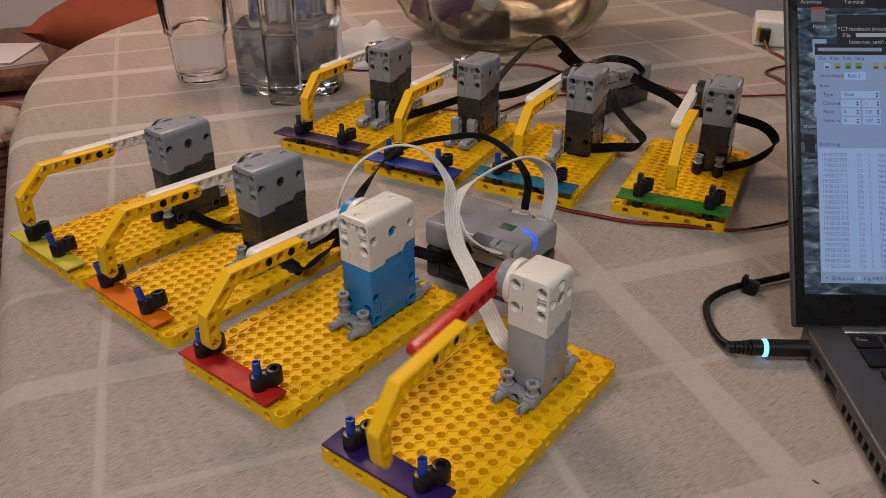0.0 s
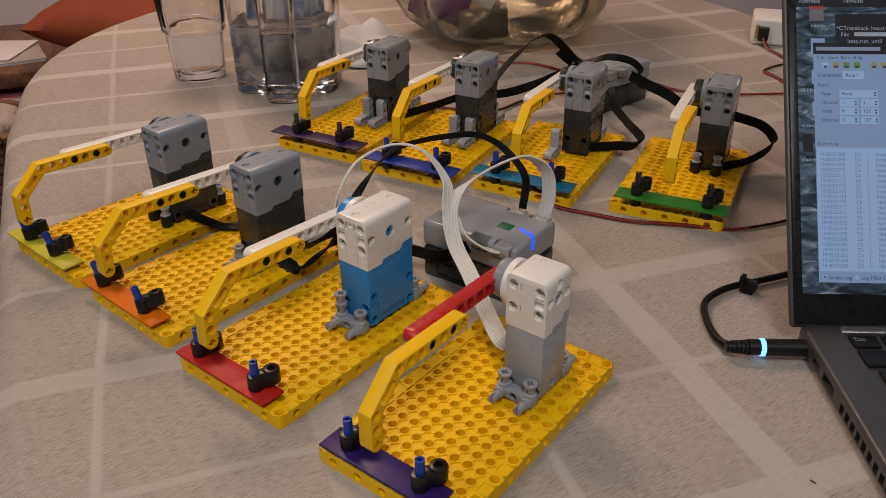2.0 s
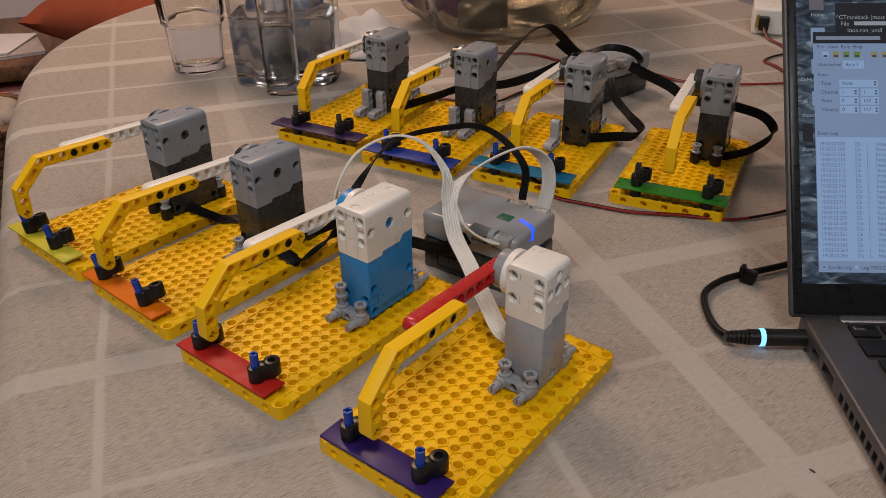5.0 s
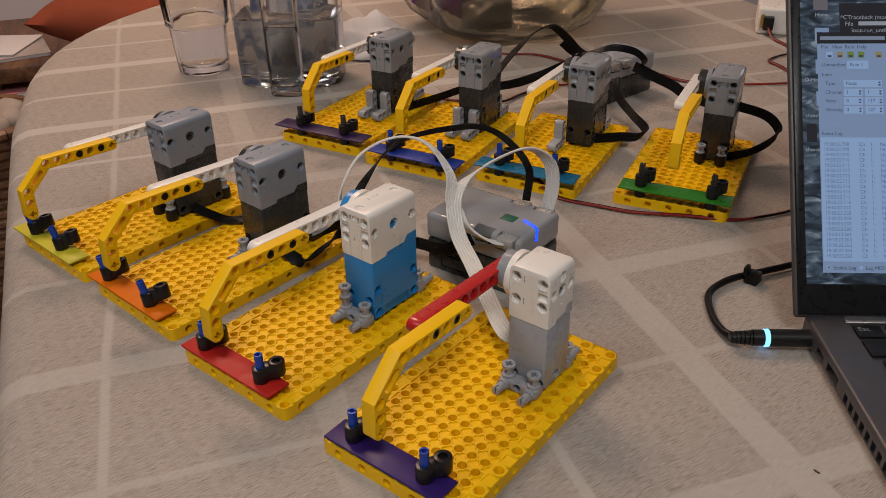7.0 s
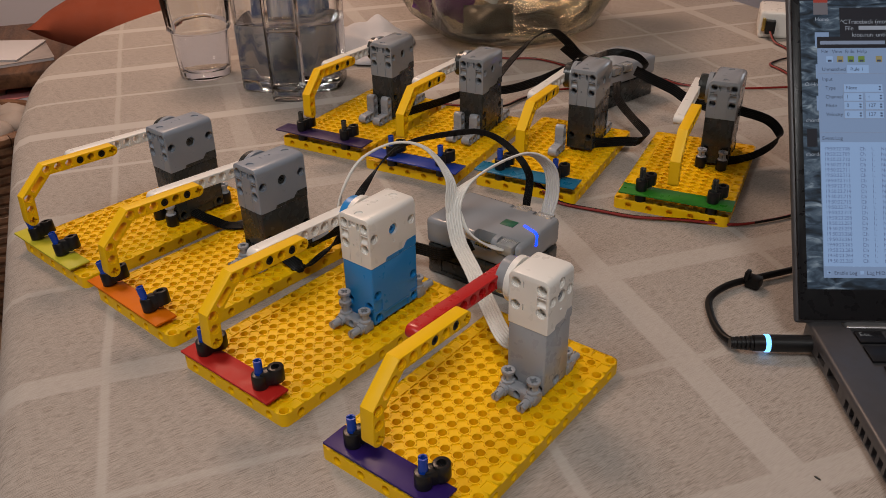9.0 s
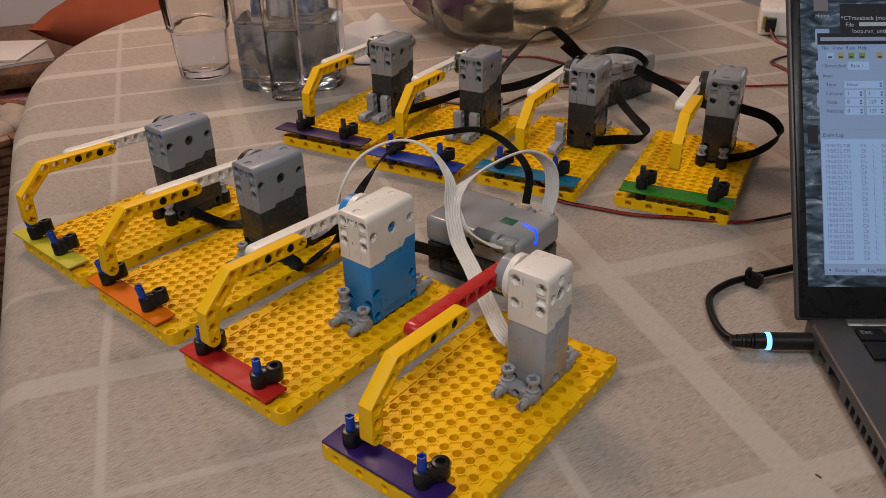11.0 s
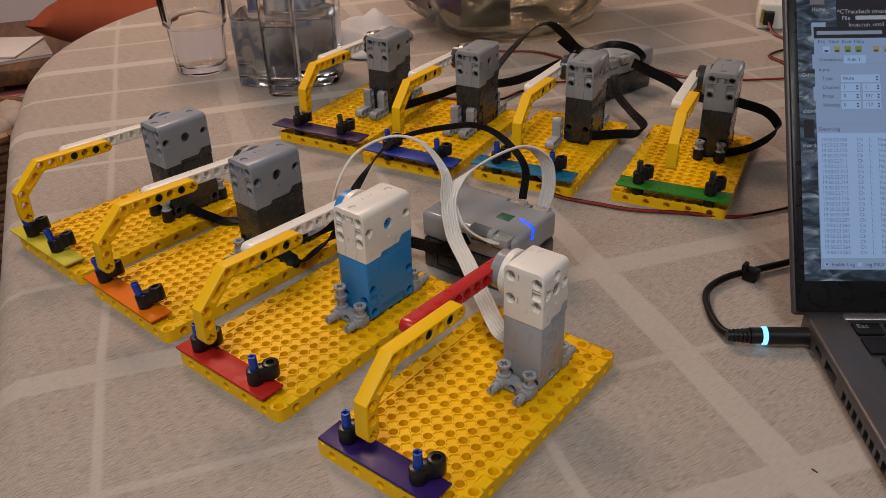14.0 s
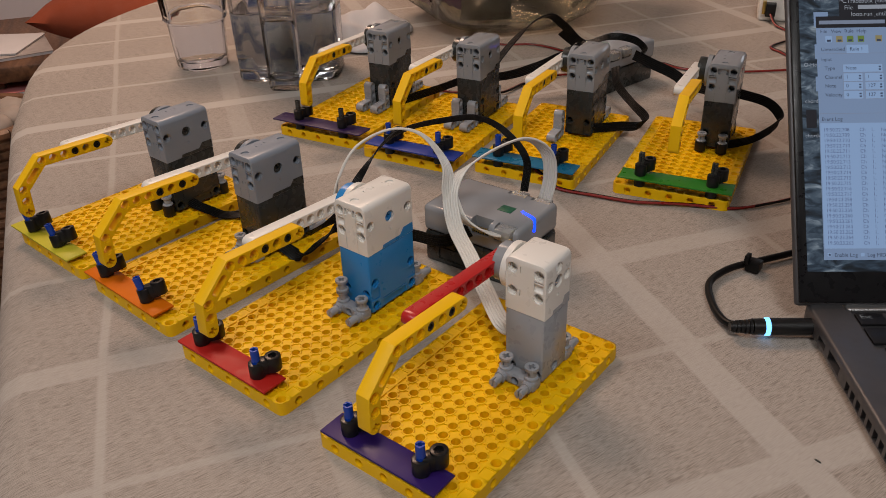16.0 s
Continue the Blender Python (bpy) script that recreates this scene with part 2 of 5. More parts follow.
def part(name, bm, material, parent=None, label="", smooth=35):
    me = bm if isinstance(bm, bpy.types.Mesh) else finish(bm, name, smooth)
    if not me.materials:
        me.materials.append(material)
    ob = new(name, me)
    if me.materials[0] != material:
        ob.material_slots[0].link = "OBJECT"
        ob.material_slots[0].material = material
    if parent:
        ob.parent = parent
    return tagged(ob, label)


def thing(name, label, category, group="", kind=""):
    return tagged(new(name), label, category, group, kind)


def box(bm, lo, hi, bevel=0.0, seg=2):
    lo, hi = Vector(lo), Vector(hi)
    m = Matrix.LocRotScale((lo + hi) / 2, None, hi - lo)
    vs = bmesh.ops.create_cube(bm, size=1, matrix=m)["verts"]
    if bevel:
        es = list({e for v in vs for e in v.link_edges})
        bmesh.ops.bevel(bm, geom=es, offset=bevel, segments=seg, profile=0.5, affect="EDGES")
    return bm


def cyl(bm, p, q, r, seg=20, r2=None):
    p, q = Vector(p), Vector(q)
    d = q - p
    m = Matrix.Translation((p + q) / 2) @ d.to_track_quat("Z", "Y").to_matrix().to_4x4()
    bmesh.ops.create_cone(bm, cap_ends=True, segments=seg, radius1=r, radius2=r if r2 is None else r2, depth=d.length, matrix=m)
    return bm


def boxm(*args, **kw):
    return box(bmesh.new(), *args, **kw)


def cylm(*args, **kw):
    return cyl(bmesh.new(), *args, **kw)


def cut(bm, cutters, name, own=False):
    """The mesh of bm less the cutters."""
    a = bpy.data.objects.new("a", finish(bm, name, 0))
    c = bpy.data.objects.new("c", finish(cutters, "cut", 0))
    scene.collection.objects.link(a), scene.collection.objects.link(c)
    md = a.modifiers.new("b", "BOOLEAN")
    md.operation, md.object, md.solver, md.use_self = "DIFFERENCE", c, "EXACT", own
    me = bpy.data.meshes.new_from_object(a.evaluated_get(bpy.context.evaluated_depsgraph_get()))
    for o in (a, c):
        old = o.data
        bpy.data.objects.remove(o)
        bpy.data.meshes.remove(old)
    me.name = name
    for f in me.polygons:
        f.use_smooth = True
    me.set_sharp_from_angle(angle=radians(35))
    return me


def lathe(profile, seg=48, lobes=None):
    bm = bmesh.new()
    rings = []
    for r, z in profile:
        ring = []
        for i in range(seg):
            t = 2 * math.pi * i / seg
            k = lobes(t, z) if lobes else 1.0
            ring.append(bm.verts.new((r * k * math.cos(t), r * k * math.sin(t), z)))
        rings.append(ring)
    for a, c in zip(rings, rings[1:]):
        for i in range(seg):
            bm.faces.new((a[i], a[(i + 1) % seg], c[(i + 1) % seg], c[i]))
    for ring in (rings[0], rings[-1]):
        if profile[rings.index(ring)][0] > 1e-5:
            bm.faces.new(ring)
    bmesh.ops.remove_doubles(bm, verts=bm.verts, dist=1e-6)
    return bm


def smooth_path(points, per=10):
    pts = [Vector(p) for p in points]
    out = []
    ext = [pts[0] * 2 - pts[1]] + pts + [pts[-1] * 2 - pts[-2]]
    for i in range(1, len(ext) - 2):
        p0, p1, p2, p3 = ext[i - 1:i + 3]
        for k in range(per):
            t = k / per
            out.append(0.5 * ((2 * p1) + (p2 - p0) * t + (2 * p0 - 5 * p1 + 4 * p2 - p3) * t * t + (3 * p1 - p0 - 3 * p2 + p3) * t ** 3))
    out.append(pts[-1])
    return out


def sweep(path, profile, sides):
    """profile: list of (s, n) across; sides: width direction at each path point."""
    bm = bmesh.new()
    rings = []
    for i, p in enumerate(path):
        d = (path[min(i + 1, len(path) - 1)] - path[max(i - 1, 0)]).normalized()
        s = sides[i] - d * sides[i].dot(d)
        s.normalize()
        n = d.cross(s)
        rings.append([bm.verts.new(p + s * a + n * b) for a, b in profile])
    k = len(profile)
    for a, c in zip(rings, rings[1:]):
        for i in range(k):
            bm.faces.new((a[i], a[(i + 1) % k], c[(i + 1) % k], c[i]))
    bm.faces.new(rings[0]), bm.faces.new(rings[-1])
    return bm


def wire(points, r, per=10, seg=8):
    path = smooth_path(points, per)
    prof = [(r * math.cos(2 * math.pi * i / seg), r * math.sin(2 * math.pi * i / seg)) for i in range(seg)]
    return sweep(path, prof, [Vector((0.31, 0.2, 0.93))] * len(path))


def ribbon(points, sides, width, wires=6, per=10):
    """A flat cable of parallel wires; sides: the width direction at each point."""
    path, sd = smooth_path(points, per), smooth_path(sides, per)
    r = width / wires / 2
    top = []
    for i in range(wires):
        c = -width / 2 + r * (2 * i + 1)
        top += [(c - r * 0.95, r * 0.25), (c - r * 0.5, r * 0.85), (c + r * 0.5, r * 0.85), (c + r * 0.95, r * 0.25)]
    prof = top + [(a, -b) for a, b in reversed(top)]
    return sweep(path, prof, sd)


M = 0.008

# ---------------------------------------------------------------- the room
def room():
    def slab(name, lo, hi, mat, label):
        ob = part(name, boxm(lo, hi), mat, None, label, smooth=0)
        ob.matrix_world = pose(0, 0, 0, 0, 0, TURN)
        tagged(ob, label, name.split("_")[0], kind="structure")
    slab("floor", (-2.9, -2.6, -0.78), (2.3, 3.3, -0.74), FLOORWOOD, "brown wooden floor under the table")
    # ceiling and all walls but the west one are unseen, added to enclose the light
    slab("ceiling", (-2.9, -2.6, 1.78), (2.3, 3.3, 1.82), CEILPAINT, "plain white painted ceiling")
    slab("wall_west", (-3.0, -2.6, -0.74), (-2.9, 3.3, 1.78), WALLPAINT, "pale lilac-white painted wall behind the bench")
    slab("wall_east", (2.3, -2.6, -0.74), (2.4, 3.3, 1.78), WALLPAINT, "pale painted wall")
    slab("wall_south", (-2.9, -2.7, -0.74), (2.3, -2.6, 1.78), WALLPAINT, "pale painted wall")
    slab("wall_north", (-2.9, 3.3, -0.74), (2.3, 3.4, 1.78), WALLPAINT, "pale painted wall")


room()


def outline(grow=0.0):
    """The table's rim in its own axes: straight sides with rounded ends."""
    pts = []
    c, hb, ea = 0.29, 0.485 + grow, 0.46 + grow
    for i in range(49):
        t = math.pi * i / 48
        pts.append((-0.69 - ea * math.sin(t), c + hb * math.cos(t)))
    pts += [(-0.69 + 1.34 * k / 20, c - hb) for k in range(1, 20)]
    for i in range(49):
        t = math.pi * i / 48
        pts.append((0.65 + ea * math.sin(t), c - hb * math.cos(t)))
    pts += [(0.65 - 1.34 * k / 20, c + hb) for k in range(1, 20)]
    # the long sides run slightly askew to the stripes
    return [(x, y + 0.09 * max(0.0, x + 0.55)) for x, y in pts]


def tablecloth():
    bm = bmesh.new()
    rings = []
    dense = []
    base = outline()
    for (x0, y0), (x1, y1) in zip(base, base[1:] + base[:1]):
        n = max(1, int(math.hypot(x1 - x0, y1 - y0) / 0.03))
        dense += [(x0 + (x1 - x0) * k / n, y0 + (y1 - y0) * k / n) for k in range(n)]
    n = len(dense)
    normals = []
    for i in range(n):
        dx, dy = dense[(i + 1) % n][0] - dense[i - 1][0], dense[(i + 1) % n][1] - dense[i - 1][1]
        L = math.hypot(dx, dy)
        normals.append((-dy / L, dx / L))
    if normals[0][1] < 0:
        normals = [(-p, -q) for p, q in normals]
    cx, cy = -0.02, 0.29
    prof = [(-0.02, 0.0), (-0.006, -0.0006), (0.004, -0.004), (0.011, -0.011), (0.015, -0.022), (0.017, -0.05), (0.021, -0.12), (0.026, -0.24)]
    for off, z in prof:
        ring = []
        for i, ((x, y), (nx, ny)) in enumerate(zip(dense, normals)):
            if (x - cx) * nx + (y - cy) * ny < 0:
                nx, ny = -nx, -ny
            fold = max(0, -z - 0.03) * 0.16 * math.sin(i * 0.55 + 1.3 * math.sin(i * 0.13))
            ring.append(bm.verts.new((x + nx * (off + fold), y + ny * (off + fold), z)))
        rings.append(ring)
    for a, c in zip(rings, rings[1:]):
        for i in range(n):
            bm.faces.new((a[i], a[(i + 1) % n], c[(i + 1) % n], c[i]))
    bm.faces.new(rings[0])
    ob = part("tablecloth", bm, CLOTH, None, smooth=60)
    ob.matrix_world = pose(0, 0, 0, 0, 0, TURN)
    tagged(ob, "beige woven tablecloth with pale crossing stripes, draped over the table", "tablecloth")
    table = thing("table", "long wooden table with rounded ends under the cloth", "table")
    bm = bmesh.new()
    lo = [bm.verts.new((x, y, -0.030)) for x, y in base]
    hi = [bm.verts.new((x, y, -0.004)) for x, y in base]
    bm.faces.new(lo), bm.faces.new(hi)
    for i in range(len(lo)):
        j = (i + 1) % len(lo)
        bm.faces.new((lo[i], lo[j], hi[j], hi[i]))
    part("tabletop", bm, WOOD, table)
    for x in (-0.75, 0.7):
        for y in (0.0, 0.58):
            part("leg", boxm((x - 0.03, y - 0.03, -0.74), (x + 0.03, y + 0.03, -0.030), bevel=0.004), WOOD, table)
    table.matrix_world = pose(0, 0, 0, 0, 0, TURN)


tablecloth()


# ---------------------------------------------------------------- the striker modules
def plate_mesh():
    """A yellow building plate of 11 by 19 modules: a flush rim with round holes, ringed holes in a staggered field joined by ribs, and holes in its sides."""
    bm = bmesh.new()
    seg, R, RO, top, low, deep = 16, 0.0025, 0.00335, 0.0080, 0.0072, 0.0026

    def corner(i, j, t):
        sx, sy = math.cos(t), math.sin(t)
        if (i == 0 and sx < 0 or i == 10 and sx > 0) and (j == 0 and sy < 0 or j == 18 and sy > 0):
            return sx * M / 2, sy * M / 2
        k = M / 2 / max(abs(sx), abs(sy))
        return sx * k, sy * k

    def loop(cx, cy, r, z):
        return [bm.verts.new((cx + r * math.cos(2 * math.pi * k / seg), cy + r * math.sin(2 * math.pi * k / seg), z)) for k in range(seg)]

    def bridge(a, c):
        for k in range(seg):
            bm.faces.new((a[k], a[(k + 1) % seg], c[(k + 1) % seg], c[k]))

    for i in range(11):
        for j in range(19):
            cx, cy = (i + 0.5) * M, (j + 0.5) * M
            rim = i in (0, 10) or j in (0, 18)
            if not rim or (i + j) % 2 == 0:
                z = top if rim else low
                out = []
                for k in range(seg):
                    dx, dy = corner(i, j, 2 * math.pi * k / seg)
                    out.append(bm.verts.new((cx + dx, cy + dy, z)))
                if rim:
                    inner = loop(cx, cy, R + 0.0003, top)
                    bridge(out, inner)
                    mid = loop(cx, cy, R, top - 0.0006)
                    bridge(inner, mid)
                else:
                    a, c, mid = loop(cx, cy, RO, low), loop(cx, cy, RO - 0.0002, top), loop(cx, cy, R, top)
                    bridge(out, a), bridge(a, c), bridge(c, mid)
                bot = loop(cx, cy, R, deep)
                bridge(mid, bot)
                bm.faces.new(bot)
            else:
                z = top if rim else low
                h = M / 2
                square = ((-1, -1), (1, -1), (1, 1), (-1, 1))
                f, g, e = ([bm.verts.new((cx + dx * k, cy + dy * k, zz)) for dx, dy in square] for k, zz in ((h, z), (h - 0.0010, z), (h - 0.0012, z - 0.0005)))
                for p, q in ((f, g), (g, e)):
                    for k in range(4):
                        bm.faces.new((p[k], p[(k + 1) % 4], q[(k + 1) % 4], q[k]))
                bm.faces.new(e)
    # short ribs that join neighbouring rings
    for i in range(1, 10):
        for j in range(1, 18):
            cx, cy = (i + 0.5) * M, (j + 0.5) * M
            for dx, dy in ((1, 0), (0, 1), (-1, 0), (0, -1)):
                edge = (i + dx) in (0, 10) or (j + dy) in (0, 18)
                if dx + dy < 0 and not edge:
                    continue
                a, c, w = RO - 0.00015, M / 2 if edge else M - RO + 0.00015, 0.0009
                ring = [(cx + dx * s - dy * t, cy + dy * s + dx * t) for s, t in ((a, -w), (c, -w), (c, w), (a, w))]
                up = [bm.verts.new((x, y, top - 0.0001)) for x, y in ring]
                dn = [bm.verts.new((x, y, low - 0.0002)) for x, y in ring]
                bm.faces.new(up)
                for k in (0, 2):
                    bm.faces.new((dn[k], dn[(k + 1) % 4], up[(k + 1) % 4], up[k]))
    # inner face of the rim
    x0, x1, y0, y1 = M, 10 * M, M, 18 * M
    for p, q in (((x0, y0), (x1, y0)), ((x1, y0), (x1, y1)), ((x1, y1), (x0, y1)), ((x0, y1), (x0, y0))):
        bm.faces.new([bm.verts.new((*a, z)) for a, z in ((p, low), (q, low), (q, top), (p, top))])
    # outer sides
    def side(o, d, n, count):
        for k in range(count):
            c = Vector(o) + Vector(d) * (k + 0.5) * M
            dd, nn, up = Vector(d), Vector(n), Vector((0, 0, 1))
            if k in (0, count - 1):
                inner = 1 if k == 0 else -1
                a = [c, c + dd * inner * M / 2]
                bm.faces.new([bm.verts.new(v) for v in (a[0], a[1], a[1] + up * top, a[0] + up * top)])
                for s in range(4):
                    t0, t1 = math.pi / 2 * s / 8, math.pi / 2 * (s + 1) / 8
                    arc = [c - nn * M / 2 - dd * inner * math.sin(t) * M / 2 + nn * math.cos(t) * M / 2 for t in (t0, t1)]
                    bm.faces.new([bm.verts.new(v) for v in (arc[0], arc[1], arc[1] + up * top, arc[0] + up * top)])
            elif k % 2 == 1:
                c = c + up * M / 2
                ring = lambda r, back: [bm.verts.new(c - nn * back + (dd * math.cos(2 * math.pi * q / seg) + up * math.sin(2 * math.pi * q / seg)) * r) for q in range(seg)]
                out = []
                for q in range(seg):
                    t = 2 * math.pi * q / seg
                    s = M / 2 / max(abs(math.cos(t)), abs(math.sin(t)))
                    out.append(bm.verts.new(c + (dd * math.cos(t) + up * math.sin(t)) * s))
                a, e = ring(R, 0), ring(R, 0.0045)
                bridge(out, a), bridge(a, e)
                bm.faces.new(e)
            else:
                a, e = c - dd * M / 2, c + dd * M / 2
                bm.faces.new([bm.verts.new(v) for v in (a, e, e + up * top, a + up * top)])
    side((0, 0, 0), (1, 0, 0), (0, -1, 0), 11)
    side((0, 19 * M, 0), (1, 0, 0), (0, 1, 0), 11)
    side((0, 0, 0), (0, 1, 0), (-1, 0, 0), 19)
    side((11 * M, 0, 0), (0, 1, 0), (1, 0, 0), 19)
    bm.faces.new([bm.verts.new(v) for v in ((0.002, 0.002, 0.0003), (0.086, 0.002, 0.0003), (0.086, 0.150, 0.0003), (0.002, 0.150, 0.0003))])
    bmesh.ops.remove_doubles(bm, verts=bm.verts, dist=0.00005)
    return finish(bm, "baseplate", 40)


PLATE = plate_mesh()


def beam_mesh(name, holes, turns=(), slot=None, crosses=()):
    """A liftarm 8 mm wide through the hole places (y, z), with its holes cut through along x; solid of round-ended links."""
    bm = bmesh.new()
    r, half = 0.00385, 0.0039
    ends = [holes[0]] + list(turns) + [holes[-1]]
    outline_pts = []
    # one side out, the other side back, with arcs at the ends
    def arc(c, t0, t1, n):
        return [(c[0] + r * math.cos(t0 + (t1 - t0) * k / n), c[1] + r * math.sin(t0 + (t1 - t0) * k / n)) for k in range(n + 1)]
    dirs = []
    for p, q in zip(ends, ends[1:]):
        L = math.hypot(q[0] - p[0], q[1] - p[1])
        dirs.append(((q[0] - p[0]) / L, (q[1] - p[1]) / L))
    ang = [math.atan2(d[1], d[0]) for d in dirs]
    left, right = [], []
    for i, d in enumerate(dirs):
        n = (-d[1], d[0])
        if i == 0:
            left.append((ends[0][0] + n[0] * r, ends[0][1] + n[1] * r))
            right.append((ends[0][0] - n[0] * r, ends[0][1] - n[1] * r))
        if i == len(dirs) - 1:
            left.append((ends[-1][0] + n[0] * r, ends[-1][1] + n[1] * r))
            right.append((ends[-1][0] - n[0] * r, ends[-1][1] - n[1] * r))
        else:
            d2 = dirs[i + 1]
            n2 = (-d2[1], d2[0])
            k = r / (1 + n[0] * n2[0] + n[1] * n2[1])
            left.append((ends[i + 1][0] + (n[0] + n2[0]) * k, ends[i + 1][1] + (n[1] + n2[1]) * k))
            right.append((ends[i + 1][0] - (n[0] + n2[0]) * k, ends[i + 1][1] - (n[1] + n2[1]) * k))
    loop = left + arc(ends[-1], ang[-1] + math.pi / 2, ang[-1] - math.pi / 2, 10)[1:-1] + list(reversed(right)) + arc(ends[0], ang[0] - math.pi / 2, ang[0] - 3 * math.pi / 2, 10)[1:-1]
    a = [bm.verts.new((-half, y, z)) for y, z in loop]
    c = [bm.verts.new((half, y, z)) for y, z in loop]
    fa, fc = bm.faces.new(a), bm.faces.new(list(reversed(c)))
    for i in range(len(loop)):
        j = (i + 1) % len(loop)
        bm.faces.new((a[i], a[j], c[j], c[i]))
    bmesh.ops.recalc_face_normals(bm, faces=bm.faces)
    edges = list({e for f in (fa, fc) for e in f.edges})
    bmesh.ops.bevel(bm, geom=edges, offset=0.0004, segments=2, profile=0.5, affect="EDGES")
    cutters = bmesh.new()
    for y, z in crosses:
        box(cutters, (-0.01, y - 0.0025, z - 0.0009), (0.01, y + 0.0025, z + 0.0009))
        box(cutters, (-0.011, y - 0.0009, z - 0.0025), (0.011, y + 0.0009, z + 0.0025))
    for y, z in holes:
        if (y, z) in crosses:
            continue
        tool = lathe([(0.0, -0.01), (0.0031, -0.01), (0.0031, -0.0030), (0.00245, -0.0029), (0.00245, 0.0029), (0.0031, 0.0030), (0.0031, 0.01), (0.0, 0.01)], 18)
        bmesh.ops.recalc_face_normals(tool, faces=tool.faces)
        bmesh.ops.transform(tool, matrix=pose(0, y, z, 0, 90, 0), verts=tool.verts)
        tmp = bpy.data.meshes.new("bore")
        tool.to_mesh(tmp)
        cutters.from_mesh(tmp)
        bpy.data.meshes.remove(tmp)
        tool.free()
    if slot:
        (y0, z0), (y1, z1), rs = slot
        t = math.atan2(z1 - z0, y1 - y0)
        ring = [(y1 + rs * math.cos(t + a), z1 + rs * math.sin(t + a)) for a in [math.pi * (k / 8 - 0.5) for k in range(9)]]
        ring += [(y0 + rs * math.cos(t + a), z0 + rs * math.sin(t + a)) for a in [math.pi * (k / 8 + 0.5) for k in range(9)]]
        va, vb = [cutters.verts.new((-0.01, y, z)) for y, z in ring], [cutters.verts.new((0.01, y, z)) for y, z in ring]
        cutters.faces.new(va), cutters.faces.new(list(reversed(vb)))
        for k in range(len(ring)):
            j = (k + 1) % len(ring)
            cutters.faces.new((va[k], va[j], vb[j], vb[k]))
    return cut(bm, cutters, name, bool(crosses))


STRAIGHT = beam_mesh("straight_beam", [(-0.008 * k, 0) for k in range(-1, 10)])
K = 0.016
ANGLED = beam_mesh("angled_beam", [(-0.048, 0)] + [(-0.048 - 0.008 * k, 0) for k in range(1, 7)] + [(-0.112, -0.016), (-0.112, -0.024), (-0.112, -0.032)], [(-0.096, 0), (-0.112, -0.016)], ((-0.1012, -0.0052), (-0.1068, -0.0108), 0.0022), ((-0.048, 0), (-0.112, -0.032)))


def bore(cutters, p, d, deep, r=0.0031):
    """A stepped round bore at p that runs along d."""
    p, d = Vector(p), Vector(d)
    tool = lathe([(0.0, -deep), (r * 0.80, -deep), (r * 0.80, -0.0009), (r, -0.0008), (r, 0.008), (0.0, 0.008)], 20)
    bmesh.ops.recalc_face_normals(tool, faces=tool.faces)
    bmesh.ops.transform(tool, matrix=Matrix.Translation(p) @ (-d).to_track_quat("Z", "Y").to_matrix().to_4x4(), verts=tool.verts)
    tmp = bpy.data.meshes.new("bore")
    tool.to_mesh(tmp)
    tool.free()
    cutters.from_mesh(tmp)
    bpy.data.meshes.remove(tmp)


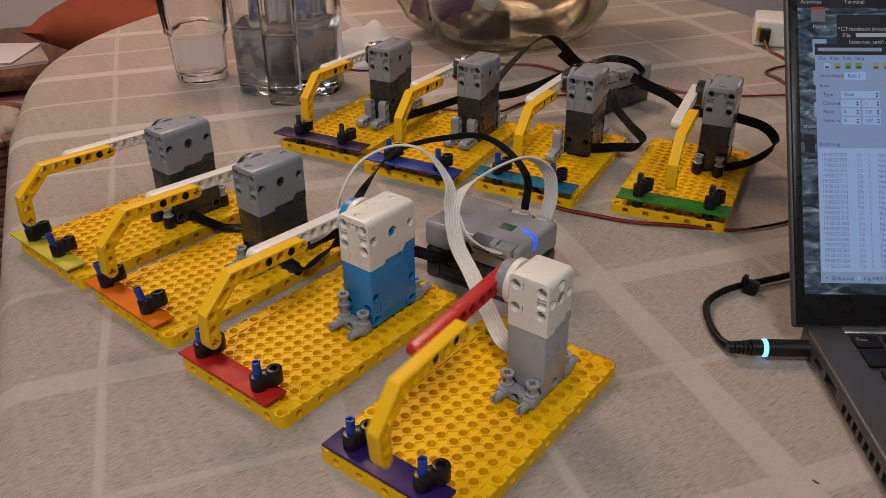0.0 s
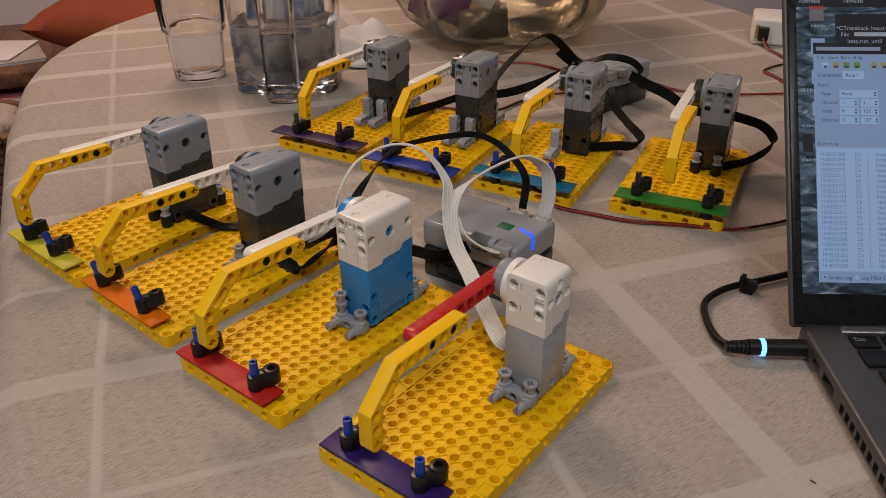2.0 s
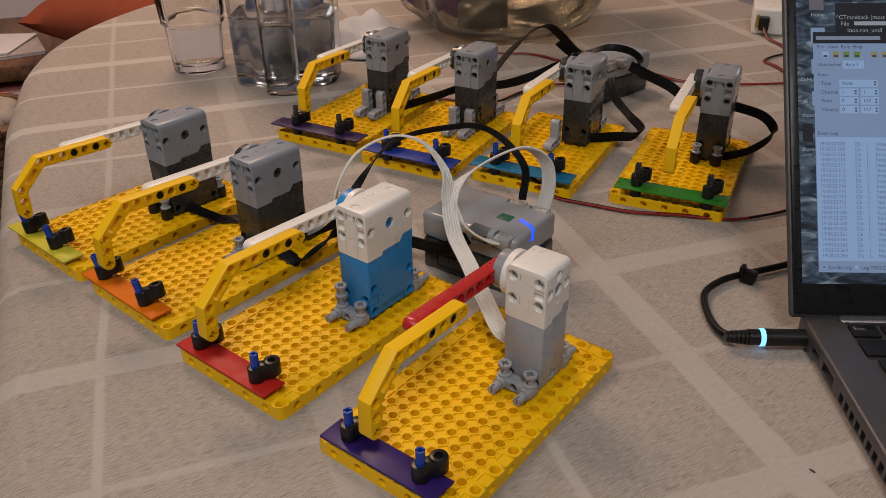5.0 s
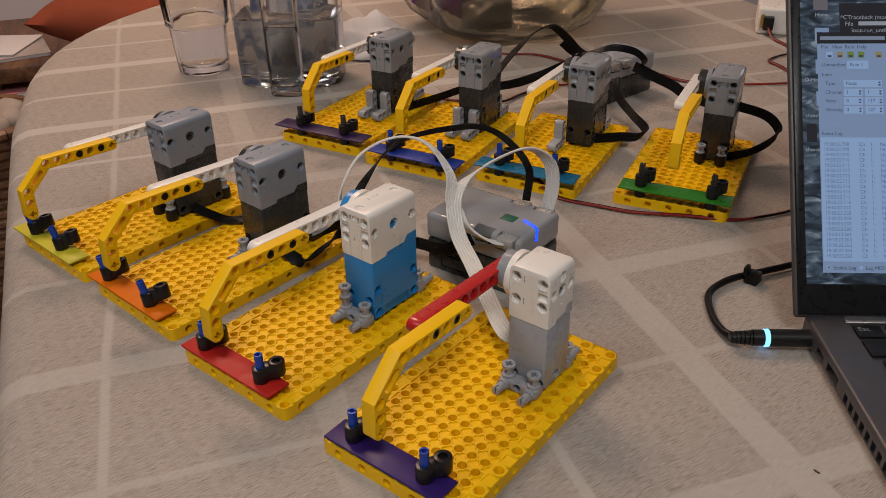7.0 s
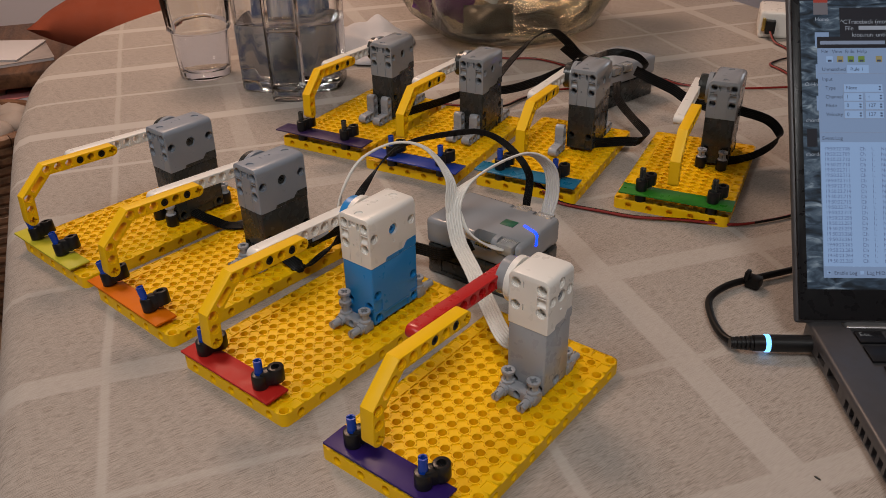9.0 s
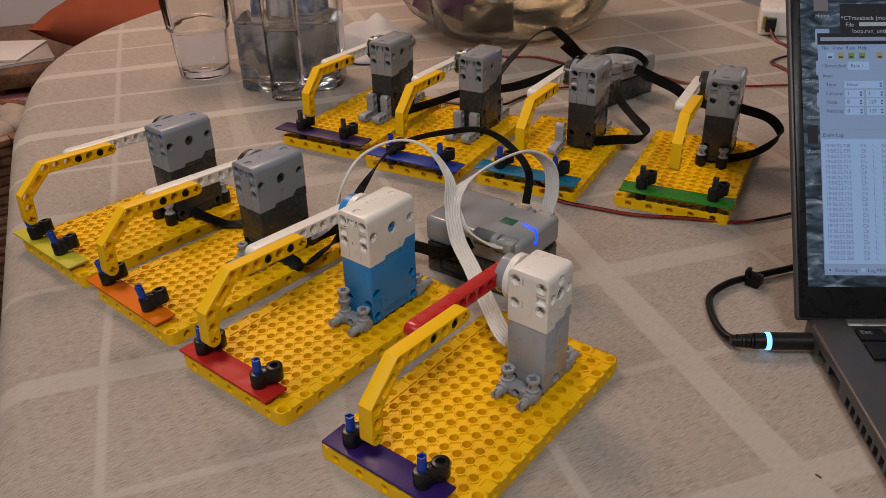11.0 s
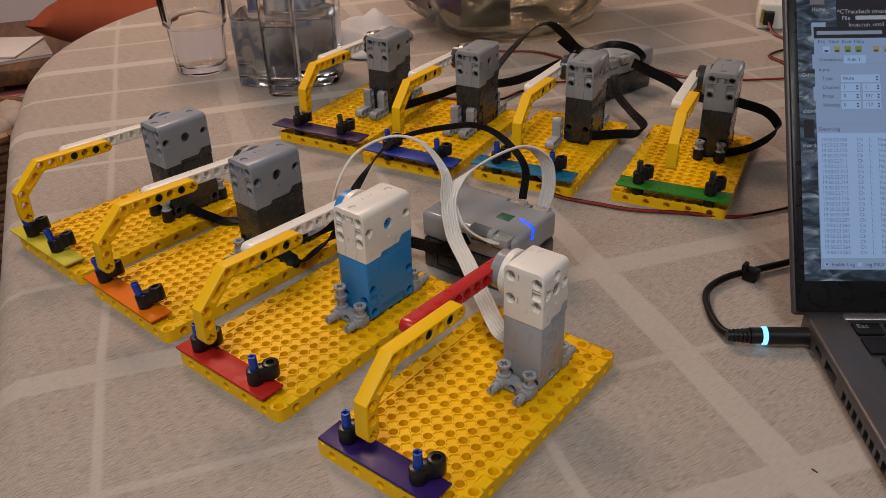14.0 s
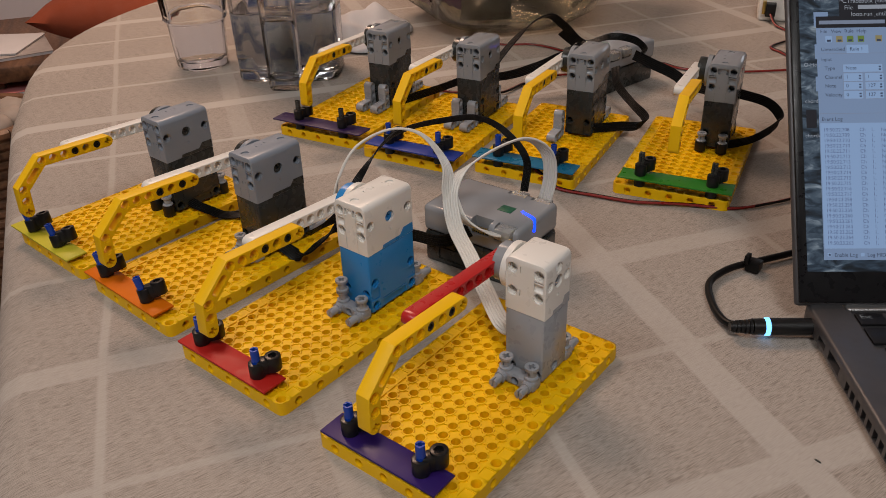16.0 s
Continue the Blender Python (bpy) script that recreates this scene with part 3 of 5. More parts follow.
def motor_meshes(depth, hole):
    """Lower and upper housing of a motor 24 mm wide, as deep as given, standing at the front of y = 0, with bores and recesses cut into it."""
    w, h1, split = 0.0238, 0.0715, 0.040
    wide = depth > 0.03
    lower = boxm((-w / 2, 0, 0), (w / 2, depth, split), bevel=0.0012)
    cl = bmesh.new()
    inward, back = (-1, 0, 0), (0, 1, 0)
    if wide:
        for y in (0.004, depth - 0.004):
            for z in (0.0042, 0.0200):
                bore(cl, (w / 2, y, z), inward, hole)
            box(cl, (w / 2 - 0.0007, y - 0.0036, 0.0085), (w / 2 + 0.01, y + 0.0036, 0.0158))
        box(cl, (w / 2 - 0.0010, 0.0092, -0.001), (w / 2 + 0.01, depth - 0.0092, 0.0052))
        box(cl, (w / 2 - 0.0006, 0.0092, 0.0062), (w / 2 + 0.01, depth - 0.0092, 0.0068))
        for x in (-0.0078, 0.0078):
            bore(cl, (x, 0, 0.0125), back, hole)
            box(cl, (x - 0.0028, -0.01, 0.0010), (x + 0.0028, 0.0014, 0.0085))
    else:
        bore(cl, (w / 2, depth / 2, 0.0042), inward, hole)
        for x in (-0.0078, 0.0078):
            bore(cl, (x, 0, 0.0042), back, hole)
    low = cut(lower, cl, "lower_housing")
    upper = boxm((-w / 2 - 0.0002, -0.0002, split), (w / 2 + 0.0002, depth + 0.0002, h1))
    es = [e for e in upper.edges if max(v.co.z for v in e.verts) > split + 0.01 and abs(e.verts[0].co.y - e.verts[1].co.y) > depth * 0.5]
    bmesh.ops.bevel(upper, geom=es, offset=0.0036, segments=5, profile=0.5, affect="EDGES")
    es = [e for e in upper.edges if e.calc_face_angle(0) > 0.7 and max(v.co.z for v in e.verts) > split + 0.005]
    bmesh.ops.bevel(upper, geom=es, offset=0.0007, segments=2, profile=0.5, affect="EDGES")
    cu = bmesh.new()
    for x in (-0.0078, 0.0078):
        for z in (0.0655, 0.0520):
            bore(cu, (x, 0, z), back, hole)
        if wide or x > 0:
            # a half-round saddle between the two bores, with a slit above it
            cyl(cu, (x - 0.0028, -0.0012, 0.0582), (x + 0.0028, -0.0012, 0.0582), 0.0026, 16)
            box(cu, (x - 0.0028, -0.01, 0.06115), (x + 0.0028, 0.0024, 0.0619))
        else:
            for z in (0.0655, 0.0520):
                box(cu, (x + 0.0044, -0.01, z - 0.0020), (x + 0.0050, 0.0008, z + 0.0020))
    if wide:
        # recess between the upper bores with a bridge left standing, and the sunk front panel
        box(cu, (-0.0042, -0.01, 0.0632), (-0.0022, 0.0022, 0.0678))
        box(cu, (0.0022, -0.01, 0.0632), (0.0042, 0.0022, 0.0678))
        box(cu, (-0.0016, -0.01, 0.0650), (0.0016, 0.0008, 0.0678))
        box(cu, (-0.0046, -0.01, 0.0402), (-0.0043, 0.0006, 0.0622))
        box(cu, (0.0043, -0.01, 0.0402), (0.0046, 0.0006, 0.0622))
        box(cu, (-0.0012, -0.01, 0.0512), (-0.0006, 0.0009, 0.0532))
    for y in (0.004, depth - 0.004):
        bore(cu, (w / 2, y, 0.0585), inward, hole)
    if not wide:
        bore(cu, (w / 2, depth / 2, 0.0662), inward, hole)
    cyl(cu, (w / 2 - 0.004, depth / 2, 0.0585), (w / 2 + 0.01, depth / 2, 0.0585), 0.0036, 20)
    cyl(cu, (w / 2 - 0.0004, depth / 2, 0.0505), (w / 2 + 0.01, depth / 2, 0.0505), 0.0009, 10)
    if wide:
        for y in (depth * 0.40, depth * 0.58):
            box(cu, (-0.0042, y - 0.0003, h1 - 0.0007), (-0.0018, y + 0.0003, h1 + 0.01))
        for y in (depth * 0.12, depth * 0.86):
            cyl(cu, (0, y, h1 - 0.0007), (0, y, h1 + 0.01), 0.0026, 20)
    up = cut(upper, cu, "upper_housing", True)
    return low, up


MOTORS = {(0.024, 0.0015): motor_meshes(0.024, 0.0040), (0.040, 0.0015): motor_meshes(0.040, 0.0040), (0.040, 0.0045): motor_meshes(0.040, 0.0075)}


def drum_mesh():
    bm = bmesh.new()
    cyl(bm, (0, 0, 0), (0.0016, 0, 0), 0.0115, 36)
    cyl(bm, (-0.0064, 0, 0), (0, 0, 0), 0.0108, 36)
    for k in range(4):
        t = math.pi / 4 + k * math.pi / 2
        cyl(bm, (-0.0070, 0.008 * math.cos(t), 0.008 * math.sin(t)), (-0.0064, 0.008 * math.cos(t), 0.008 * math.sin(t)), 0.0018, 12)
    return finish(bm, "rotor")


def shoulder_mesh():
    bm = bmesh.new()
    cyl(bm, (-0.0035, 0, 0), (0, 0, 0), 0.0128, 40)
    return finish(bm, "shoulder")


def cross_mesh(r=0.0030, depth=0.0035):
    bm = cylm((-depth, 0, 0), (-0.0002, 0, 0), r, 18)
    cutters = bmesh.new()
    box(cutters, (-depth * 0.5, -0.0017, -0.0006), (0.01, 0.0017, 0.0006))
    c2 = bmesh.new()
    me = cut(bm, cutters, "axle_cap")
    b2 = bmesh.new()
    b2.from_mesh(me)
    box(c2, (-depth * 0.5, -0.0006, -0.0017), (0.01, 0.0006, 0.0017))
    return cut(b2, c2, "axle_cap")


def axle_mesh(length):
    bm = bmesh.new()
    for s in ((0.0023, 0.0009), (0.0009, 0.0023)):
        box(bm, (-s[0], -s[1], 0), (s[0], s[1], length), bevel=0.0003, seg=1)
    return finish(bm, "axle")


def pin_mesh(length):
    """A round slotted pin standing on z = 0."""
    bm = cylm((0, 0, 0), (0, 0, length), 0.00235, 18)
    cutters = bmesh.new()
    box(cutters, (-0.01, -0.00055, length - 0.0055), (0.01, 0.00055, length + 0.01))
    cyl(cutters, (0, 0, length - 0.0070), (0, 0, length + 0.011), 0.0014, 14)
    return cut(bm, cutters, "pin", True)


def sleeve_mesh(length, r=0.0036, bore=0.0024):
    bm = bmesh.new()
    cyl(bm, (0, 0, 0), (0, 0, length), r, 20)
    edges = [e for e in bm.edges if abs(e.verts[0].co.z - e.verts[1].co.z) < 1e-6 and e.is_manifold]
    bmesh.ops.bevel(bm, geom=edges, offset=0.0006, segments=2, profile=0.5, affect="EDGES")
    return cut(bm, cylm((0, 0, length - 0.003), (0, 0, length + 0.01), bore, 16), "sleeve")


def bush_mesh(length):
    """A collared bush standing on z = 0."""
    bm = lathe([(0.0023, 0.0), (0.0038, 0.0), (0.0038, 0.0016), (0.0027, 0.0022), (0.0027, length - 0.0022), (0.0038, length - 0.0016), (0.0038, length), (0.0023, length)], 20)
    cutters = bmesh.new()
    box(cutters, (-0.0022, -0.0008, length - 0.003), (0.0022, 0.0008, length + 0.01))
    box(cutters, (-0.0008, -0.0022, length - 0.0031), (0.0008, 0.0022, length + 0.011))
    box(cutters, (-0.0005, -0.006, 0.0026), (0.0005, 0.006, length - 0.0032))
    return cut(bm, cutters, "bush", True)


DRUM, SHOULDER, CROSS = drum_mesh(), shoulder_mesh(), cross_mesh()
PIN, LONGAXLE, SLEEVE, BUSH = pin_mesh(0.0190), axle_mesh(0.026), sleeve_mesh(0.0090, 0.0045), bush_mesh(0.0080)

def beam_pin_mesh():
    bm = cylm((-0.0085, 0, 0), (0.0033, 0, 0), 0.0024, 16)
    return cut(bm, cylm((0.0022, 0, 0), (0.01, 0, 0), 0.0014, 14), "connector_pin")


BEAMPIN = beam_pin_mesh()


def connector_mesh():
    """An L liftarm: two holes up, two along y towards the front."""
    return beam_mesh("bracket", [(0, 0.016), (0, 0.008), (0, 0.0), (-0.008, 0.0), (-0.016, 0.0)], [(0, 0.0)])


BRACKET = connector_mesh()


def foot_mesh(front=-1):
    """A low clip with two stubs that point away from the motor."""
    bm = bmesh.new()
    box(bm, (-0.0118, -0.004, 0), (0.0118, 0.004, 0.0065), bevel=0.0014)
    for x in (-0.008, 0.008):
        cyl(bm, (x, -0.003, 0.0034), (x, -0.0125, 0.0034), 0.0025, 16)
        cyl(bm, (x, -0.003, 0.0034), (x, -0.0062, 0.0034), 0.0033, 16)
    cutters = cylm((0, -0.01, 0.0034), (0, 0.01, 0.0034), 0.0024, 16)
    for x in (-0.008, 0.008):
        box(cutters, (x - 0.0004, -0.014, 0), (x + 0.0004, -0.0098, 0.0075))
    return cut(bm, cutters, "clip", True)


CLIP = foot_mesh()


def key_mesh(length, width):
    bm = boxm((-length / 2, -width / 2, 0), (length / 2, width / 2, 0.0014), bevel=0.0004)
    return finish(bm, "key_bar")


def place(ob, x, y, z, rx=0, ry=0, rz=0):
    ob.matrix_basis = pose(x, y, z, rx, ry, rz)
    return ob


REST, STRUCK = 2.5, -3.0
AXIS_Z = 0.0690


def striker(spec):
    """One chime module: plate, key, motor and hammer arm."""
    u = thing("chime_module", spec["label"], "toy machine", "motor-driven chime modules")
    u.matrix_basis = pose(spec["x"], spec["y"], 0, 0, 0, spec["turn"])
    part("baseplate", PLATE, YELLOW, u, "yellow perforated building plate")
    # key
    kz, kl, kw = spec["kz"], spec["kl"], spec["kw"]
    kx, ky = spec["kx"], spec["ky"]
    key = part("key_bar", key_mesh(kl, kw), spec["key"], u, spec["keylabel"])
    place(key, kx, ky, kz, 0, 0, spec.get("kturn", 0))
    for side in (-1, 1):
        px = kx + side * spec.get("kspan", 0.024)
        base = part("key_support", cylm((0, 0, 0), (0, 0, kz - 0.0079), 0.0042, 18), BLACK, u)
        place(base, px, ky, 0.0079)
        lean = spec.get("lean", 0)
        pair = part("clamp", SLEEVE, BLACK, u)
        place(pair, px, ky, kz + 0.0014, 0, lean, 0)
        other = part("sleeve", SLEEVE, BLACK, pair)
        place(other, 0.0050, 0.0074, 0.0026)
        place(part("web", boxm((-0.0033, 0.0, 0.0008), (0.0033, 0.0089, 0.0098), bevel=0.0012), BLACK, pair), 0, 0, 0.0006, 0, 0, -34)
        pin = part("pin", LONGAXLE if spec["pin"] == "axle" else PIN, DARKGREY if spec["pin"] == "axle" else spec.get("pinmat", BLUEPIN), u)
        place(pin, px, ky, kz + (0.0 if spec["pin"] != "axle" else -0.006), 0, lean, 40)
    # motor
    depth, front = spec["depth"], spec["front"]
    low, up = MOTORS[depth, 0.0015 if spec["upper"] is WHITE else 0.0045]
    mz = spec.get("mz", 0.0100)
    motor = part("motor", low, spec["lower"], u, spec["motorlabel"])
    place(motor, 0.060, front, mz)
    part("upper_housing", up, spec["upper"], motor)
    seam = bmesh.new()
    ring = ((0.30, 0.0402), (0.33, 0.0424), (0.70, 0.0424), (0.78, 0.0462), (0.985, 0.0462), (0.985, 0.0402))
    fa = [seam.verts.new((0.01180, y * depth, z)) for y, z in ring]
    fb = [seam.verts.new((0.01225, y * depth, z)) for y, z in ring]
    seam.faces.new(fa), seam.faces.new(fb)
    for k in range(len(ring)):
        seam.faces.new((fa[k], fa[(k + 1) % len(ring)], fb[(k + 1) % len(ring)], fb[k]))
    part("seam_step", seam, spec["lower"], motor, smooth=0)
    place(part("shoulder", SHOULDER, spec["upper"], motor), -0.0119, depth / 2, 0.059)
    place(part("rotor", DRUM, spec["rotor"], motor), -0.0155, depth / 2, 0.059)
    place(part("axle_cap", CROSS, spec["cap"], motor), 0.0119 - 0.0008, depth / 2, 0.0585)
    # mounts
    if spec["mount"] == "clip":
        for fy, turn in ((front - 0.0045, 0), (front + depth + 0.0045, 180)):
            clip = part("clip", CLIP, LIGHTGREY if spec["lower"] is not BLACK else BLACK, u)
            place(clip, 0.060, fy, 0.0082, 0, 0, turn)
            for x in (-0.008, 0.008):
                b = part("bush", BUSH, LIGHTGREY, clip)
                place(b, x, 0.0, 0.0062)
        if spec.get("tall"):
            b = part("bush", BUSH, LIGHTGREY, u)
            place(b, 0.052, front - 0.0045, 0.0082 + 0.0136)
    elif spec["mount"] == "bracket":
        for x in spec.get("brackets", (0.050, 0.066)):
            place(part("bracket", BRACKET, LIGHTGREY, u), x, front - 0.0042, 0.0122)
        place(part("bracket", BRACKET, LIGHTGREY, u), 0.066, front + depth + 0.0042, 0.0122, 0, 0, 180)
    else:
        for fy in (front - 0.0042, front + depth + 0.0042):
            for x in (0.0505, 0.0675):
                s = part("mount_sleeve", SLEEVE, BLACK, u)
                place(s, x, fy, 0.0080)
                place(part("bush", BUSH, LIGHTGREY, s), 0, 0, 0.0080)
    # hammer arm, turning about the rotor's axis
    arm = part("arm", STRAIGHT, spec["arm"], u, spec["armlabel"])
    ax = (0.0360, front + depth / 2, AXIS_Z + spec.get("dz", 0))
    place(arm, *ax, -spec.get("rest", REST), 0, 0)
    place(part("angled_beam", ANGLED, YELLOW, arm, "yellow double-bent beam"), 0.0080, spec["slide"], 0)
    for r in (0.056, 0.072):
        place(part("connector_pin", BEAMPIN, BLACK, arm), 0.0080, -r + spec["slide"], 0)
    return arm, ax


def unit(x, y, turn, key, keylabel, label, **kw):
    s = dict(x=x, y=y, turn=turn, key=key, keylabel=keylabel, label=label, depth=0.040, front=0.088, lower=DARKGREY, upper=MIDGREY, rotor=DARKGREY, cap=DARKGREY,
             arm=WHITE, armlabel="white straight beam arm", motorlabel="two-tone grey toy motor", mount="bracket", kz=0.0155, kl=0.088, kw=0.018, kx=0.046, ky=0.006,
             pin="blue", slide=0.0)
    s.update(kw)
    return striker(s)


ARMS = {}
ARMS["indigo"] = unit(0, 0, 0, PURPLE, "deep purple key bar", "yellow plate module with white-grey motor, red arm, purple key", depth=0.024, front=0.096, lower=LIGHTGREY,
                      upper=WHITE, rotor=MIDGREY, cap=MIDGREY, arm=RED, armlabel="red straight beam arm", motorlabel="small white and grey motor", mount="clip", kz=0.0110, kl=0.072, kw=0.016, kx=0.0395, ky=0.0072, kspan=0.0225)
ARMS["red"] = unit(-0.1176, 0.0042, -0.99, REDKEY, "red key bar", "yellow plate module with white and azure motor and red key", lower=AZURE, upper=WHITE, rotor=AZURE, cap=AZURE,
                   motorlabel="white and azure blue motor", mount="clip", tall=True, kz=0.0110, kl=0.076, kw=0.0155, kx=0.039, ky=0.0065, kspan=0.0245)
ARMS["orange"] = unit(-0.2254, 0.0148, -2.88, ORANGE, "orange key bar", "yellow plate module with grey motor and orange key", lower=DARKGREY, upper=BLUEGREY, mount="clip", kz=0.0110, kl=0.082, kw=0.0150,
                      kx=0.035, ky=0.0058, kspan=0.024, lean=-12)
ARMS["lime"] = unit(-0.3295, 0.0197, -2.63, LIME, "lime yellow key bar", "yellow plate module with grey motor and lime key", upper=BLUEGREY, mount="sleeve", kz=0.0110, kl=0.082, kw=0.0150, kx=0.0345, ky=0.0052,
                    kspan=0.018, lean=-12)
ARMS["green"] = unit(-0.0127, 0.3344, 12.48, GREEN, "green key bar", "yellow plate module with grey motor and green key", mount="sleeve", front=0.092, pin="axle", kx=0.047, kl=0.085, kspan=0.027, ky=0.0045)
ARMS["violet"] = unit(-0.3229, 0.2684, 8.94, VIOLET, "very dark violet key bar", "yellow plate module with grey motor and dark violet key", pin="blue", pinmat=DARKGREY, kl=0.096, kx=0.0458, front=0.084, ky=0.0045)
ARMS["cobalt"] = unit(-0.2242, 0.2753, 9.19, COBALT, "cobalt blue key bar", "yellow plate module with grey motor and cobalt blue key", kx=0.052, kl=0.086, ky=0.0015)
ARMS["teal"] = unit(-0.1253, 0.3042, 10.11, TEAL, "teal blue key bar", "yellow plate module with grey motor and teal key", kx=0.045, kl=0.087, front=0.086, brackets=(0.044,), ky=0.004)


# ---------------------------------------------------------------- the smart hubs
def hub(m, leds, label):
    """A grey battery hub with a dark base, clear plugs on both long sides, a green button and a bent light strip."""
    h = thing("motor_hub", label, "toy hub", "battery hubs")
    low = bmesh.new()
    box(low, (-0.0372, -0.0248, 0.0), (0.0362, 0.0248, 0.0232), bevel=0.002)
    box(low, (-0.0385, -0.020, 0.0145), (0.0385, 0.020, 0.0232), bevel=0.001)
    cutters = bmesh.new()
    box(cutters, (-0.026, -0.03, 0.004), (0.006, -0.0240, 0.0055))
    box(cutters, (-0.026, -0.03, 0.013), (0.006, -0.0240, 0.0145))
    box(cutters, (-0.026, -0.03, 0.004), (-0.0245, -0.0240, 0.0145))
    box(cutters, (0.0045, -0.03, 0.004), (0.006, -0.0240, 0.0145))
    part("battery_base", cut(low, cutters, "battery_base", True), DARKGREY, h, "dark grey base")
    top = bmesh.new()
    box(top, (-0.038, -0.0255, 0.0232), (0.037, 0.0255, 0.0425), bevel=0.0035, seg=3)
    ct = bmesh.new()
    for x in (0.008, 0.026):
        for s in (-1, 1):
            box(ct, (x - 0.0070, min(s * 0.030, s * 0.0185), 0.033), (x + 0.0070, max(s * 0.030, s * 0.0185), 0.05))
    shell = part("shell", cut(top, ct, "shell"), MIDGREY, h, "stone grey upper shell")
    for s in (-1, 1):
        for x in (-0.0300, 0.0300):
            part("lug", cylm((x, s * 0.0205, 0.0165), (x, s * 0.0285, 0.0165), 0.0037, 18), DARKGREY, h)
    for x in (0.008, 0.026):
        for s in (-1, 1):
            sock = part("socket", boxm((x - 0.0062, min(s * 0.024, s * 0.019), 0.0332), (x + 0.0062, max(s * 0.024, s * 0.019), 0.0345)), BLACK, h)
            if (x, s) not in ((0.008, -1),):
                part("plug", boxm((x - 0.0058, min(s * 0.0275, s * 0.0165), 0.0346), (x + 0.0058, max(s * 0.0275, s * 0.0165), 0.0420), bevel=0.0007), CLEAR, h, "clear plastic plug")
            for k in range(6):
                part("contact", boxm((x - 0.0049 + k * 0.0018, min(s * 0.0265, s * 0.0205), 0.0350), (x - 0.0043 + k * 0.0018, max(s * 0.0265, s * 0.0205), 0.0362)), COPPER, sock)
    part("button", boxm((0.0085, -0.0055, 0.0424), (0.0185, 0.0025, 0.0429), bevel=0.0002), shader("green_button", (0.01, 0.09, 0.05), 0.4), h, "dark green square button")
    if leds:
        pts = [Vector(p) for p in ((0.0235, 0.0010, 0.0424), (0.0290, -0.0010, 0.0424), (0.0345, -0.0030, 0.0421), (0.0365, -0.0055, 0.0395), (0.0371, -0.0070, 0.0355))]
        path = smooth_path(pts, 6)
        prof = [(0.0013 * math.cos(2 * math.pi * k / 8), 0.0009 * math.sin(2 * math.pi * k / 8)) for k in range(8)]
        part("light_strip", sweep(path, prof, [Vector((0.3, 1, 0.2))] * len(path)), LED, h, "glowing blue light strip")
    h.matrix_basis = m
    return h


hub(pose(-0.0330, 0.1985, 0, 0, 0, 1.5), True, "grey motor hub with glowing blue strip, cables plugged in")
hub(pose(-0.1370, 0.5650, 0, 0, 0, 258), True, "grey motor hub with dark base behind the teal module")


# ---------------------------------------------------------------- cables
def cable(points, sides, width, mat, label, wires=6):
    ob = part("flat_cable", ribbon(points, sides, width, wires), mat, None)
    return tagged(ob, label, "cable", "flat motor cables")


SIDE = Vector((0.62, 0.785, 0.0))   # away from the eye
ACROSS = Vector((0.785, 0.62, 0.0))  # to the right of the eye
UP = Vector((0, 0, 1))
cable([(-0.092, 0.120, 0.045), (-0.097, 0.120, 0.060), (-0.098, 0.126, 0.074), (-0.094, 0.140, 0.090), (-0.080, 0.157, 0.0985), (-0.063, 0.167, 0.095), (-0.046, 0.168, 0.079), (-0.038, 0.161, 0.063), (-0.028, 0.160, 0.050), (-0.015, 0.166, 0.042), (-0.008, 0.172, 0.0385)],
      [(-0.55, 0.80, 0.1)] * 3 + [(-0.6, 0.75, -0.25), (-0.6, 0.75, -0.35), (-0.5, 0.8, -0.3), (-0.2, 0.9, -0.1), (0.5, 0.8, 0.2), (0.9, -0.1, 0.3), (0.9, -0.3, 0.1), (1, 0, 0)], 0.0095, CABLEWHITE, "white flat ribbon cable arching from azure motor to hub")
cable([(0.046, 0.119, 0.020), (0.037, 0.111, 0.025), (0.018, 0.122, 0.032), (-0.005, 0.137, 0.041), (-0.028, 0.152, 0.050), (-0.039, 0.165, 0.067), (-0.035, 0.186, 0.078), (-0.020, 0.214, 0.086), (-0.009, 0.226, 0.076), (-0.006, 0.228, 0.058), (-0.008, 0.225, 0.040)],
      [(0.3, 0.5, 0.8), (0.5, 0.6, 0.6), (0.6, 0.6, 0.4), (0.75, 0.55, 0.1), (0.8, 0.5, 0.0), (0.8, 0.4, 0.2), (0.7, -0.3, 0.6), (0.75, -0.4, 0.45), (0.95, 0.1, 0.1), (1, 0.1, 0), (1, 0, 0)], 0.0100, CABLEWHITE, "white flat ribbon cable looping from white motor to hub")
cable([(-0.150, 0.112, 0.016), (-0.141, 0.112, 0.012), (-0.129, 0.114, 0.0105), (-0.131, 0.134, 0.012), (-0.126, 0.152, 0.018), (-0.095, 0.160, 0.020), (-0.074, 0.166, 0.020), (-0.050, 0.169, 0.022), (-0.030, 0.170, 0.036)],
      [(0.2, 0.9, 0.4)] * 2 + [(0.8, 0.2, 0.5), (0.9, 0.2, 0.5)] + [(0.1, 0.1, 1)] * 3 + [(0.4, 0.1, 1), (1, 0, 0)], 0.0088, CABLEBLACK, "black flat cable from grey motor behind azure motor")
cable([(-0.258, 0.116, 0.016), (-0.249, 0.118, 0.012), (-0.234, 0.120, 0.0105), (-0.219, 0.122, 0.0105), (-0.202, 0.135, 0.012), (-0.184, 0.156, 0.012), (-0.160, 0.165, 0.006)],
      [(0.2, 0.9, 0.2)] * 7, 0.0080, CABLEBLACK, "black flat cable lying on yellow plates")
